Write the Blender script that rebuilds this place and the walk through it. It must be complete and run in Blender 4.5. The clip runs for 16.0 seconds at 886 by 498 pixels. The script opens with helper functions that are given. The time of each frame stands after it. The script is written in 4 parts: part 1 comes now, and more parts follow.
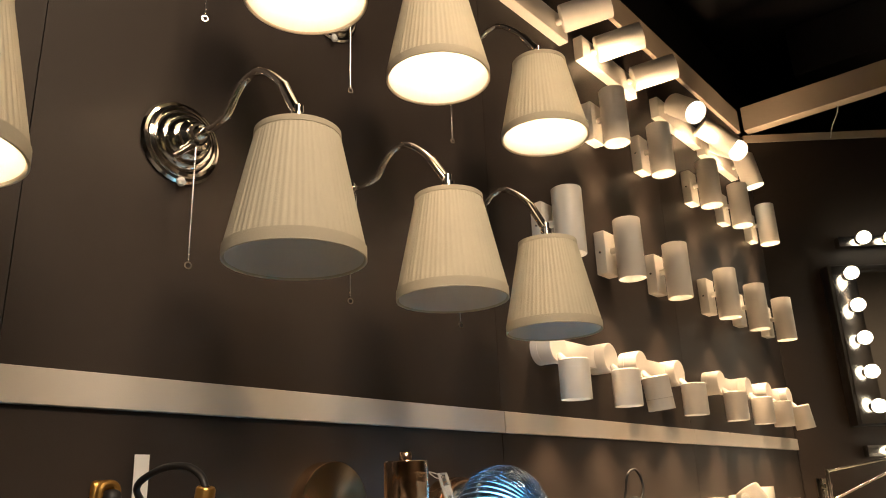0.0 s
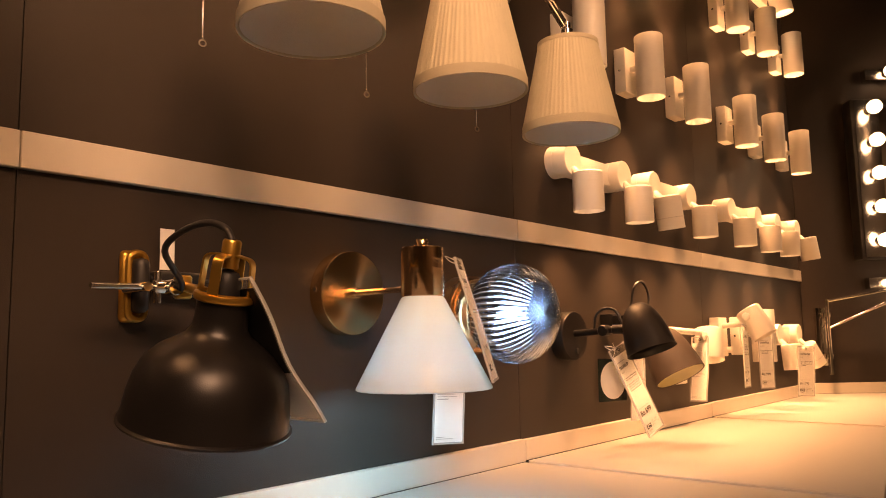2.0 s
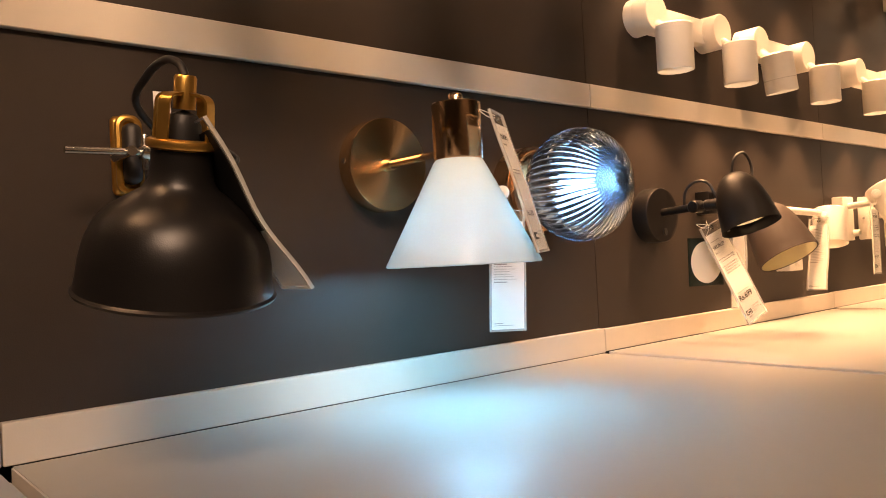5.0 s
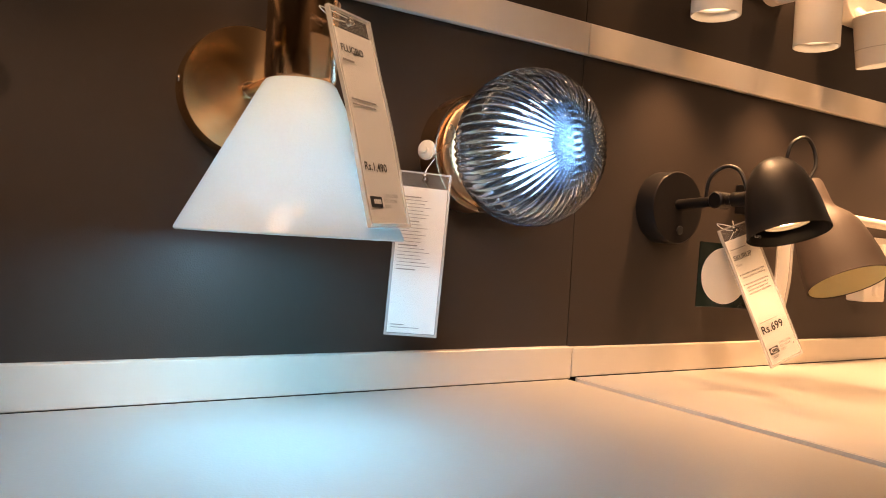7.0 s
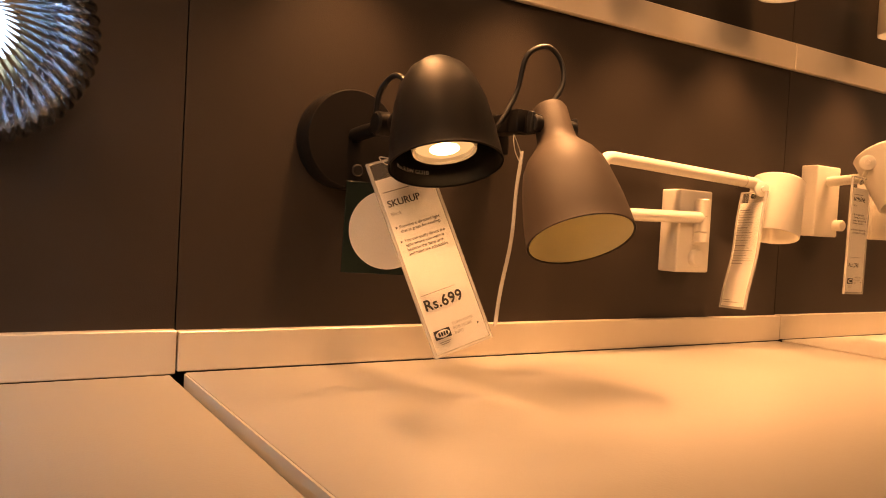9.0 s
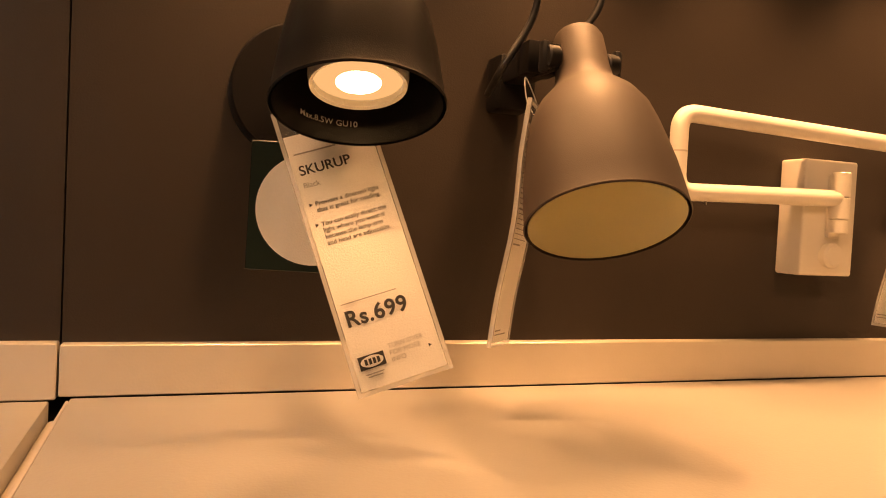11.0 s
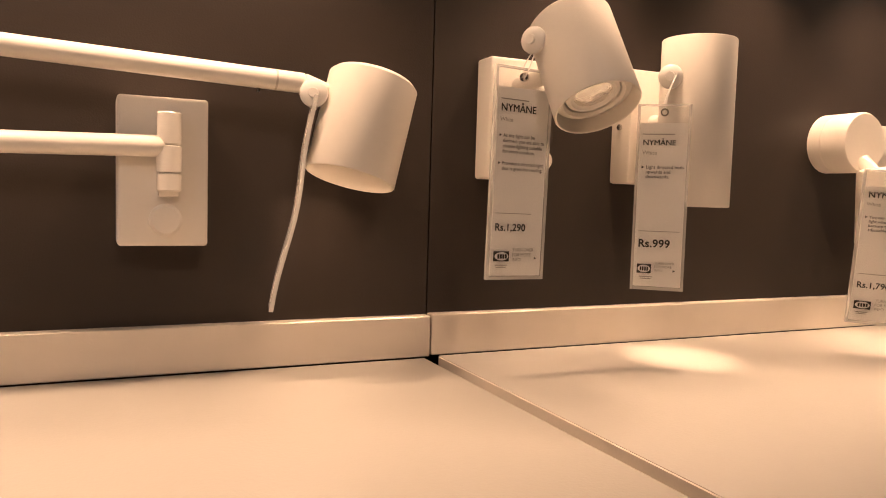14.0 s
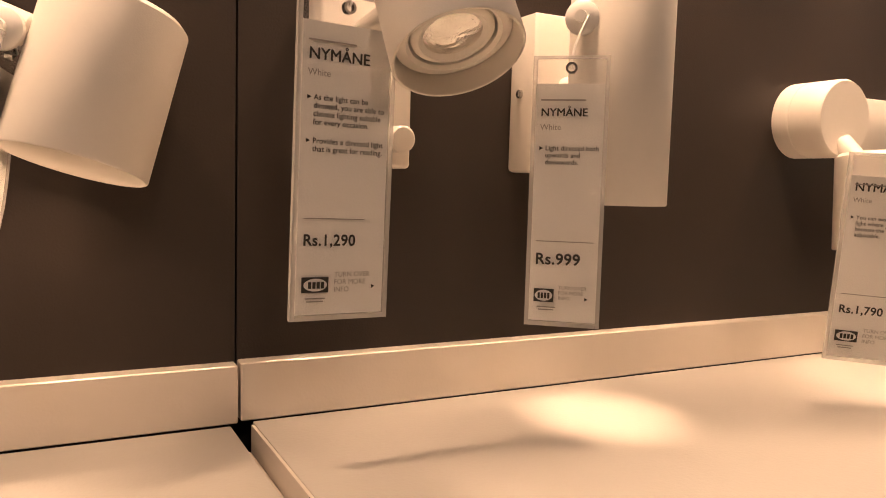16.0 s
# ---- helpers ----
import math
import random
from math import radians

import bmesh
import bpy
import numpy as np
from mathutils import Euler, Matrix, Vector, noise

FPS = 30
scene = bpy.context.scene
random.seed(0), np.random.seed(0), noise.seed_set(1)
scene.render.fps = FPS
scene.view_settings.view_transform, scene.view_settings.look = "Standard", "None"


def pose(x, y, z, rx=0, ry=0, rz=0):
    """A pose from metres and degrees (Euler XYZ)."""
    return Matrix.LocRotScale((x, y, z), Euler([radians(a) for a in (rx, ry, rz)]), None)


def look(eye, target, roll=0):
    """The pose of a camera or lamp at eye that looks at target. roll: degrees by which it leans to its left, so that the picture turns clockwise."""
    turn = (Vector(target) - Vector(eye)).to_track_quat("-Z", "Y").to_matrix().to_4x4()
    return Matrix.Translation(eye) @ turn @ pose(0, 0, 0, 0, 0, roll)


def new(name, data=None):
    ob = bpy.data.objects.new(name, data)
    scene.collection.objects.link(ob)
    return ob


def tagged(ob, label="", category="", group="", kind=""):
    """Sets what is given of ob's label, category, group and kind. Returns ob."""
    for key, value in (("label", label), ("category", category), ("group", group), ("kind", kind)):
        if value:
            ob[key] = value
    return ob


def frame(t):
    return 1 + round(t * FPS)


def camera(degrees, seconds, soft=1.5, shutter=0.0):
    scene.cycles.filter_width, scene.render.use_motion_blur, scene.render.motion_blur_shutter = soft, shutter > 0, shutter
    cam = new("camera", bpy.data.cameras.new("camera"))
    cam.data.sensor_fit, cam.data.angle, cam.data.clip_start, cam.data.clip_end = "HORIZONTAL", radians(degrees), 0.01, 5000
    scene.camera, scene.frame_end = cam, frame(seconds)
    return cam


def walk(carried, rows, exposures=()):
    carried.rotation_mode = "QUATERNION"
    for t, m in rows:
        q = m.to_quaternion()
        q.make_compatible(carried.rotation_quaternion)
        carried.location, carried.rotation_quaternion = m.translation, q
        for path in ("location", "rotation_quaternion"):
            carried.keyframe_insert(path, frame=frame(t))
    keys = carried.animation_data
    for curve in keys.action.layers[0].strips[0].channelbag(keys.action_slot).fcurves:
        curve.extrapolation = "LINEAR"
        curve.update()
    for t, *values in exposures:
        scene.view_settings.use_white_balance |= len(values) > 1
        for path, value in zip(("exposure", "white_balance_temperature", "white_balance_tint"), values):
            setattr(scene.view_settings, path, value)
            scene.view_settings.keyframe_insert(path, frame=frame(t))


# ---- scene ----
cam = camera(60.4, 16.0, soft=1.0)
PATH = [
    (0, (0.619, 0.345, 1.355), (2.085, 1.558, 1.969), -2.2),
    (0.5, (0.627, 0.352, 1.334), (2.131, 1.573, 1.83), -1.4),
    (1, (0.626, 0.36, 1.311), (2.147, 1.598, 1.703), -1.4),
    (1.5, (0.622, 0.366, 1.295), (2.144, 1.624, 1.611), -1.3),
    (2, (0.624, 0.364, 1.278), (2.13, 1.66, 1.511), -1.1),
    (2.5, (0.627, 0.364, 1.268), (2.126, 1.675, 1.456), -1.0),
    (3, (0.624, 0.36, 1.261), (2.126, 1.674, 1.405), -0.5),
    (3.5, (0.627, 0.364, 1.242), (2.128, 1.682, 1.353), -0.7),
    (4, (0.646, 0.374, 1.239), (2.11, 1.735, 1.31), -1.2),
    (4.2, (0.669, 0.384, 1.234), (2.107, 1.772, 1.295), -2.1),
    (6.3, (1.007, 0.394, 1.215), (2.068, 2.089, 1.204), 0.9),
    (6.5, (1.042, 0.414, 1.214), (2.103, 2.11, 1.203), 1.8),
    (7, (1.149, 0.466, 1.216), (2.213, 2.159, 1.192), 3.4),
    (7.5, (1.244, 0.495, 1.205), (2.356, 2.158, 1.181), 2.6),
    (8, (1.343, 0.498, 1.202), (2.502, 2.128, 1.17), 2.5),
    (8.5, (1.507, 0.488, 1.2), (2.641, 2.135, 1.168), 3.0),
    (9, (1.646, 0.481, 1.198), (2.694, 2.183, 1.137), 3.1),
    (9.2, (1.682, 0.483, 1.192), (2.7, 2.203, 1.134), 3.0),
    (11.3, (1.909, 0.613, 1.187), (2.533, 2.512, 1.106), 2.5),
    (11.5, (1.928, 0.61, 1.184), (2.548, 2.509, 1.1), 2.3),
    (12, (2.012, 0.596, 1.182), (2.649, 2.49, 1.083), 1.9),
    (12.5, (2.151, 0.581, 1.191), (2.847, 2.452, 1.07), 2.0),
    (13, (2.276, 0.555, 1.194), (3.006, 2.413, 1.07), 2.8),
    (13.5, (2.361, 0.553, 1.19), (3.16, 2.382, 1.061), 2.7),
    (14, (2.411, 0.573, 1.199), (3.25, 2.382, 1.053), 1.7),
    (14.5, (2.468, 0.623, 1.205), (3.317, 2.428, 1.068), 1.6),
    (15, (2.532, 0.688, 1.218), (3.397, 2.486, 1.08), 1.6),
    (15.5, (2.563, 0.723, 1.209), (3.468, 2.501, 1.067), 1.9),
    (16, (2.583, 0.724, 1.205), (3.506, 2.49, 1.03), 1.6),
]
EXPOSURES = [
    (0, 0.08, 5600, 7),
    (0.7, 0.08, 6600, 17),
    (1.5, 0.12, 8700, 35),
    (2.5, 0.19, 9900, 42),
    (3.5, 0.22, 9200, 38),
    (4.2, 0.34, 7900, 29),
    (6.3, 0.30, 7000, 24),
    (7.2, 0.16, 7700, 29),
    (8.0, 0.04, 8700, 32),
    (8.5, -0.06, 9700, 37),
    (9.2, -0.42, 10600, 36),
    (11.3, -0.48, 9100, 28),
    (12.5, -0.54, 6200, 20),
    (14.5, -0.54, 5600, 21),
    (16, -0.60, 5600, 21),
]
walk(cam, [(t, look(eye, target, roll)) for t, eye, target, roll in PATH], EXPOSURES)

# ---- world and large lights ----
WALL = 1.2          # face of the panelled wall
SHELF = 1.05        # top of the display counter
JOINTS = (0.035, 0.922, 1.805, 2.687, 3.61)

world = bpy.data.worlds.new("world")
scene.world = world
world.use_nodes = True
world.node_tree.nodes["Background"].inputs[0].default_value = (0.9, 0.8, 0.7, 1)
world.node_tree.nodes["Background"].inputs[1].default_value = 0.08


def lamp(name, kind, place, power, colour, radius=0.02, target=None, **more):
    data = bpy.data.lights.new(name, kind)
    data.energy, data.color = power, colour
    if kind in ("POINT", "SPOT"):
        data.shadow_soft_size = radius
    for key, value in more.items():
        if key == "spot_size":
            data.spot_size = value
        elif key == "spot_blend":
            data.spot_blend = value
        elif key == "size":
            data.size = value
    ob = new(name, data)
    ob.matrix_world = look(place, target) if target else pose(*place)
    return ob


WARM = (1.0, 0.60, 0.29)
SOFT = (1.0, 0.66, 0.37)
COOL = (0.18, 0.64, 1.0)

# unseen spots added as fill behind and above the visitor, standing for shop light
lamp("fill_spot", "SPOT", (0.9, -0.9, 3.2), 190, SOFT, 0.3, (1.35, 1.2, 2.05), spot_size=radians(38), spot_blend=0.8)
lamp("fill_spot", "SPOT", (2.45, -1.7, 3.1), 112, SOFT, 0.16, (2.80, 1.1, 1.15), spot_size=radians(44), spot_blend=0.9)
lamp("fill_spot", "SPOT", (-0.2, -1.1, 3.3), 330, (1.0, 0.74, 0.50), 0.6, (1.0, 1.1, 1.90), spot_size=radians(48), spot_blend=0.8)
lamp("fill_spot", "SPOT", (1.6, -1.6, 3.3), 75, SOFT, 0.2, (1.6, -3.6, 0.6), spot_size=radians(110), spot_blend=0.7)

# ---- materials ----


def mat(name, colour, rough=0.5, metal=0.0, vary=0.08, scale=6.0, bump=0.0, bump_scale=200.0, spec=0.5, **more):
    """Principled surface with two scales of variation in colour and gloss, and a fine relief."""
    m = bpy.data.materials.new(name)
    m.use_nodes = True
    t = m.node_tree
    b = t.nodes["Principled BSDF"]
    b.inputs["Metallic"].default_value = metal
    b.inputs["Specular IOR Level"].default_value = spec
    co = t.nodes.new("ShaderNodeTexCoord")
    big, small = t.nodes.new("ShaderNodeTexNoise"), t.nodes.new("ShaderNodeTexNoise")
    big.inputs["Scale"].default_value, small.inputs["Scale"].default_value = scale, scale * 22
    big.inputs["Detail"].default_value = 5
    for n in (big, small):
        t.links.new(co.outputs["Object"], n.inputs["Vector"])
    mix = t.nodes.new("ShaderNodeMath")
    mix.operation = "MULTIPLY_ADD"
    mix.inputs[1].default_value = 0.35
    t.links.new(small.outputs["Fac"], mix.inputs[0])
    t.links.new(big.outputs["Fac"], mix.inputs[2])
    ramp = t.nodes.new("ShaderNodeMapRange")
    ramp.inputs["From Min"].default_value, ramp.inputs["From Max"].default_value = 0.35, 1.0
    ramp.inputs["To Min"].default_value, ramp.inputs["To Max"].default_value = 1 - vary, 1 + vary
    t.links.new(mix.outputs[0], ramp.inputs["Value"])
    mul = t.nodes.new("ShaderNodeVectorMath")
    mul.operation = "SCALE"
    mul.inputs[0].default_value = colour
    t.links.new(ramp.outputs[0], mul.inputs["Scale"])
    t.links.new(mul.outputs[0], b.inputs["Base Color"])
    gloss = t.nodes.new("ShaderNodeMapRange")
    gloss.inputs["To Min"].default_value, gloss.inputs["To Max"].default_value = max(0.02, rough * 0.8), min(1, rough * 1.2)
    t.links.new(big.outputs["Fac"], gloss.inputs["Value"])
    t.links.new(gloss.outputs[0], b.inputs["Roughness"])
    if bump:
        n, bp = t.nodes.new("ShaderNodeTexNoise"), t.nodes.new("ShaderNodeBump")
        n.inputs["Scale"].default_value, bp.inputs["Strength"].default_value = bump_scale, bump
        bp.inputs["Distance"].default_value = 0.001
        t.links.new(co.outputs["Object"], n.inputs["Vector"])
        t.links.new(n.outputs["Fac"], bp.inputs["Height"])
        t.links.new(bp.outputs[0], b.inputs["Normal"])
    for key, value in more.items():
        b.inputs[key.replace("_", " ")].default_value = value
    return m


def glow(name, colour, strength):
    m = bpy.data.materials.new(name)
    m.use_nodes = True
    t = m.node_tree
    t.nodes.remove(t.nodes["Principled BSDF"])
    e = t.nodes.new("ShaderNodeEmission")
    e.inputs[0].default_value, e.inputs[1].default_value = (*colour, 1), strength
    t.links.new(e.outputs[0], t.nodes["Material Output"].inputs[0])
    return m


def brushed(name, colour, rough, axis):
    m = mat(name, colour, rough, 1.0, 0.06, 12)
    t = m.node_tree
    b = t.nodes["Principled BSDF"]
    b.inputs["Anisotropic"].default_value = 0.85
    tan = t.nodes.new("ShaderNodeTangent")
    tan.direction_type, tan.axis = "RADIAL", axis
    t.links.new(tan.outputs[0], b.inputs["Tangent"])
    return m


def cloth(name, colour, through_light):
    """Thin woven or milky stuff that lets light through."""
    m = mat(name, colour, 0.8, 0, 0.06, 20, 0.35, 900)
    t = m.node_tree
    b, out = t.nodes["Principled BSDF"], t.nodes["Material Output"]
    tr, mx = t.nodes.new("ShaderNodeBsdfTranslucent"), t.nodes.new("ShaderNodeMixShader")
    tr.inputs[0].default_value = (*colour, 1)
    mx.inputs[0].default_value = through_light
    t.links.new(b.outputs[0], mx.inputs[1])
    t.links.new(tr.outputs[0], mx.inputs[2])
    t.links.new(mx.outputs[0], out.inputs[0])
    return m


PANEL = mat("dark_laminate", (0.035, 0.0280, 0.0236), 0.44, 0, 0.10, 2.2, 0.25, 700, spec=0.2)
TRIM = mat("satin_strip", (0.70, 0.64, 0.56), 0.34, 0.25, 0.04, 3, 0.1, 500)
WHITE_TOP = mat("white_laminate", (0.40, 0.382, 0.350), 0.46, 0, 0.03, 3, 0.15, 400)
EDGE = mat("edge_band", (0.55, 0.50, 0.44), 0.5, 0, 0.06, 20)
GAP = mat("dark_gap", (0.012, 0.012, 0.012), 0.8)
BEIGE = mat("beige_paint", (0.46, 0.38, 0.29), 0.55, 0, 0.06, 3, 0.2, 300)
BLACK_VOID = mat("black_ceiling", (0.045, 0.045, 0.050), 0.8, 0, 0.3, 2)
# floor and added closing walls are lightened to bounce more light onto the display
FLOOR = mat("shop_floor", (0.30, 0.28, 0.25), 0.4, 0, 0.15, 4, 0.2, 200)
FAR = mat("far_wall", (0.42, 0.38, 0.33), 0.7, 0, 0.15, 1.5)
WHITE = mat("white_powder_coat", (0.80, 0.76, 0.69), 0.36, 0, 0.03, 10, 0.12, 1400)
WHITE_IN = mat("white_inside", (0.85, 0.82, 0.76), 0.5, 0, 0.03, 10)
CHROME = mat("nickel", (0.72, 0.68, 0.62), 0.12, 1.0, 0.05, 30)
STEEL = mat("steel", (0.55, 0.54, 0.52), 0.22, 1.0, 0.06, 60)
BRASS = brushed("brushed_brass", (0.82, 0.55, 0.30), 0.24, "Y")
# rose brass, darkened to offset the globe lamp's strong light on its base
BRASS_DIM = brushed("dimmed_rose_brass", (0.46, 0.30, 0.18), 0.28, "Y")
BRASS_UP = brushed("brushed_brass_upright", (0.74, 0.50, 0.31), 0.16, "Z")
GOLD = mat("gold_lacquer", (0.62, 0.36, 0.09), 0.30, 0.9, 0.06, 30)
BLACK = mat("black_enamel", (0.010, 0.009, 0.009), 0.32, 0, 0.1, 20, 0.15, 900, spec=0.45)
BLACK_SATIN = mat("black_powder_coat", (0.009, 0.008, 0.008), 0.42, 0, 0.1, 20, 0.15, 1500, spec=0.18)
RUBBER = mat("black_rubber", (0.012, 0.012, 0.013), 0.45, 0, 0.1, 40)
TAUPE = mat("dark_taupe_coat", (0.066, 0.047, 0.037), 0.60, 0, 0.06, 20, 0.12, 1500)
CREAM_IN = mat("cream_inside", (0.80, 0.76, 0.55), 0.5, 0, 0.04, 20)
SHADE = cloth("pleated_fabric", (0.66, 0.60, 0.45), 0.15)
SHADE_IN = cloth("shade_lining", (0.84, 0.82, 0.78), 0.22)
HEM = cloth("shade_hem", (0.62, 0.56, 0.42), 0.22)
OPAL = cloth("opal_glass", (0.72, 0.83, 0.84), 0.17)
OPAL.node_tree.nodes["Principled BSDF"].inputs["Coat Weight"].default_value = 0.35
OPAL.node_tree.nodes["Principled BSDF"].inputs["Coat Roughness"].default_value = 0.06
PAPER = cloth("card", (0.88, 0.86, 0.82), 0.12)
INK = mat("black_ink", (0.03, 0.028, 0.026), 0.6)
GREY_INK = mat("grey_ink", (0.30, 0.28, 0.26), 0.6)
PLASTIC = mat("clear_sleeve", (0.93, 0.93, 0.9), 0.14, 0, 0.02, 30, 0.3, 60, Transmission_Weight=0.0, Alpha=0.06)
SLEEVE_EDGE = mat("welded_sleeve_edge", (0.90, 0.88, 0.84), 0.3, 0, 0.04, 60, 0.3, 80, Alpha=0.32)
REFLECTOR = mat("bulb_reflector", (0.85, 0.83, 0.78), 0.16, 1.0, 0.25, 60, 0.8, 260)
PIN = mat("white_plastic", (0.82, 0.80, 0.76), 0.3, 0, 0.02, 40)
GREEN_CARD = mat("dark_green_card", (0.012, 0.022, 0.018), 0.25, 0, 0.1, 20)
MIRROR = mat("mirror_glass", (0.86, 0.88, 0.88), 0.02, 1.0, 0.01, 3)
DARK_FRAME = mat("dark_frame", (0.02, 0.017, 0.015), 0.4, 0, 0.1, 20)
BULB_WARM = glow("bulb_warm", (1.0, 0.80, 0.52), 9)
BULB_SPOT = glow("spot_face", (1.0, 0.70, 0.36), 22)
BULB_RING = glow("spot_ring", (1.0, 0.66, 0.32), 1.15)
BULB_COOL = glow("bulb_cool", (0.45, 0.84, 1.0), 11)
LENS_OFF = mat("clear_lens", (0.80, 0.76, 0.68), 0.12, 0, 0.05, 120, 0.6, 500)
GLOBE = glow("globe_lit", (1.0, 0.72, 0.42), 1.3)

RIBBED = bpy.data.materials.new("ribbed_smoke_glass")
RIBBED.use_nodes = True
_b = RIBBED.node_tree.nodes["Principled BSDF"]
_b.inputs["Base Color"].default_value = (0.42, 0.57, 0.78, 1)
_b.inputs["Transmission Weight"].default_value = 1.0
_b.inputs["Roughness"].default_value = 0.03
_b.inputs["IOR"].default_value = 1.45

# ---- mesh helpers ----


def part(name, bm, material, parent, label="", smooth=True):
    me = bpy.data.meshes.new(name)
    bm.normal_update()
    bm.to_mesh(me)
    bm.free()
    for m in material if isinstance(material, (list, tuple)) else (material,):
        me.materials.append(m)
    if smooth:
        for p in me.polygons:
            p.use_smooth = True
        me.set_sharp_from_angle(angle=radians(38))
    ob = new(name, me)
    if parent is not None:
        ob.parent = parent
    if label:
        tagged(ob, label)
    return ob


def thing(name, place, label, category, group="", turn=(0, 0, 0)):
    ob = new(name)
    ob.empty_display_size = 0.02
    if len(turn) == 2:      # hangs from place towards a point, its face turned by degrees
        up = (Vector(place) - Vector(turn[0])).normalized()
        along = Vector((math.cos(radians(turn[1])), math.sin(radians(turn[1])), 0))
        along = (along - up * along.dot(up)).normalized()
        ob.matrix_world = Matrix.Translation(place) @ Matrix((along, up.cross(along), up)).transposed().to_4x4()
    else:
        ob.matrix_world = pose(*place, *turn)
    return tagged(ob, label, category, group)


def setting(name, bm, material, label="", smooth=False):
    ob = part(name, bm, material, None, "", smooth)
    return tagged(ob, label or name.replace("_", " "), kind="structure")


def box(x0, x1, y0, y1, z0, z1, bevel=0.0, seg=2):
    bm = bmesh.new()
    bmesh.ops.create_cube(bm, size=1)
    for v in bm.verts:
        v.co = Vector((x0 if v.co.x < 0 else x1, y0 if v.co.y < 0 else y1, z0 if v.co.z < 0 else z1))
    if bevel:
        bmesh.ops.bevel(bm, geom=bm.edges[:], offset=bevel, segments=seg, affect="EDGES", profile=0.5)
    return bm


def prism(outline, z0, z1, bevel=0.0):
    """An upright block over an outline given as (x, y)."""
    bm = bmesh.new()
    f = bm.faces.new([bm.verts.new((x, y, z0)) for x, y in outline])
    top = bmesh.ops.extrude_face_region(bm, geom=[f])["geom"]
    for v in top:
        if isinstance(v, bmesh.types.BMVert):
            v.co.z = z1
    bmesh.ops.recalc_face_normals(bm, faces=bm.faces[:])
    if bevel:
        bmesh.ops.bevel(bm, geom=bm.edges[:], offset=bevel, segments=2, affect="EDGES", profile=0.5)
    return bm


UP = Vector((0, 0, 1))


def lathe(profile, seg=40, place=(0, 0, 0), axis=(0, 0, 1), ripple=None, closed=False):
    """A turned shape: profile of (radius, height) along axis. ripple(angle, height) scales the radius."""
    bm = bmesh.new()
    q = UP.rotation_difference(Vector(axis).normalized()).to_matrix()
    place = Vector(place)
    rings = []
    for r, h in profile:
        if r < 1e-6:
            rings.append([bm.verts.new(place + q @ Vector((0, 0, h)))])
            continue
        ring = []
        for i in range(seg):
            a = 2 * math.pi * i / seg
            k = r * (ripple(a, h) if ripple else 1)
            ring.append(bm.verts.new(place + q @ Vector((k * math.cos(a), k * math.sin(a), h))))
        rings.append(ring)
    pairs = list(zip(rings, rings[1:]))
    if closed:
        pairs.append((rings[-1], rings[0]))
    for a, b in pairs:
        for i in range(seg):
            j = (i + 1) % seg
            if len(a) == 1 and len(b) == 1:
                continue
            if len(a) == 1:
                bm.faces.new((a[0], b[j], b[i]))
            elif len(b) == 1:
                bm.faces.new((a[i], a[j], b[0]))
            else:
                bm.faces.new((a[i], a[j], b[j], b[i]))
    bmesh.ops.recalc_face_normals(bm, faces=bm.faces[:])
    return bm


def rod(a, b, r, seg=20, bevel=0.0):
    a, b = Vector(a), Vector(b)
    h = (b - a).length
    e = min(bevel, r * 0.6)
    prof = [(0, 0), (r - e, 0), (r, e), (r, h - e), (r - e, h), (0, h)] if e else [(0, 0), (r, 0), (r, h), (0, h)]
    return lathe(prof, seg, a, b - a)


def tube(points, r, seg=12, smooth=6):
    """A bent tube through points, rounded by a spline when smooth is above 1."""
    pts = [Vector(p) for p in points]
    if smooth > 1:
        ext = [2 * pts[0] - pts[1]] + pts + [2 * pts[-1] - pts[-2]]
        out = []
        for p0, p1, p2, p3 in zip(ext, ext[1:], ext[2:], ext[3:]):
            for k in range(smooth):
                t = k / smooth
                out.append(0.5 * (2 * p1 + (p2 - p0) * t + (2 * p0 - 5 * p1 + 4 * p2 - p3) * t * t + (3 * p1 - p0 - 3 * p2 + p3) * t ** 3))
        pts = out + [pts[-1]]
    bm = bmesh.new()
    side, last = None, None
    for i, p in enumerate(pts):
        d = (pts[min(i + 1, len(pts) - 1)] - pts[max(i - 1, 0)]).normalized()
        if side is None:
            side = d.orthogonal().normalized()
        side = (side - d * side.dot(d)).normalized()
        up = d.cross(side)
        ring = [bm.verts.new(p + r * (math.cos(2 * math.pi * k / seg) * side + math.sin(2 * math.pi * k / seg) * up)) for k in range(seg)]
        if last:
            for k in range(seg):
                bm.faces.new((last[k], last[(k + 1) % seg], ring[(k + 1) % seg], ring[k]))
        else:
            bm.faces.new(ring[::-1])
        last = ring
    bm.faces.new(last)
    return bm


def join(*bms):
    out = bmesh.new()
    for b in bms:
        me = bpy.data.meshes.new("tmp")
        b.to_mesh(me)
        b.free()
        out.from_mesh(me)
        bpy.data.meshes.remove(me)
    return out


def ring_profile(outer, inner):
    """Closes an outer and an inner wall of (radius, height) into one shell."""
    return outer + inner[::-1]


def bent_corner(points, radius, steps=6):
    """A polyline whose corners are rounded to a radius."""
    pts = [Vector(p) for p in points]
    out = [pts[0]]
    for a, b, c in zip(pts, pts[1:], pts[2:]):
        u, w = (a - b).normalized(), (c - b).normalized()
        d = min(radius, (a - b).length * 0.49, (c - b).length * 0.49)
        p, q = b + u * d, b + w * d
        for k in range(steps + 1):
            t = k / steps
            out.append((1 - t) ** 2 * p + 2 * t * (1 - t) * b + t * t * q)
    return out + [pts[-1]]

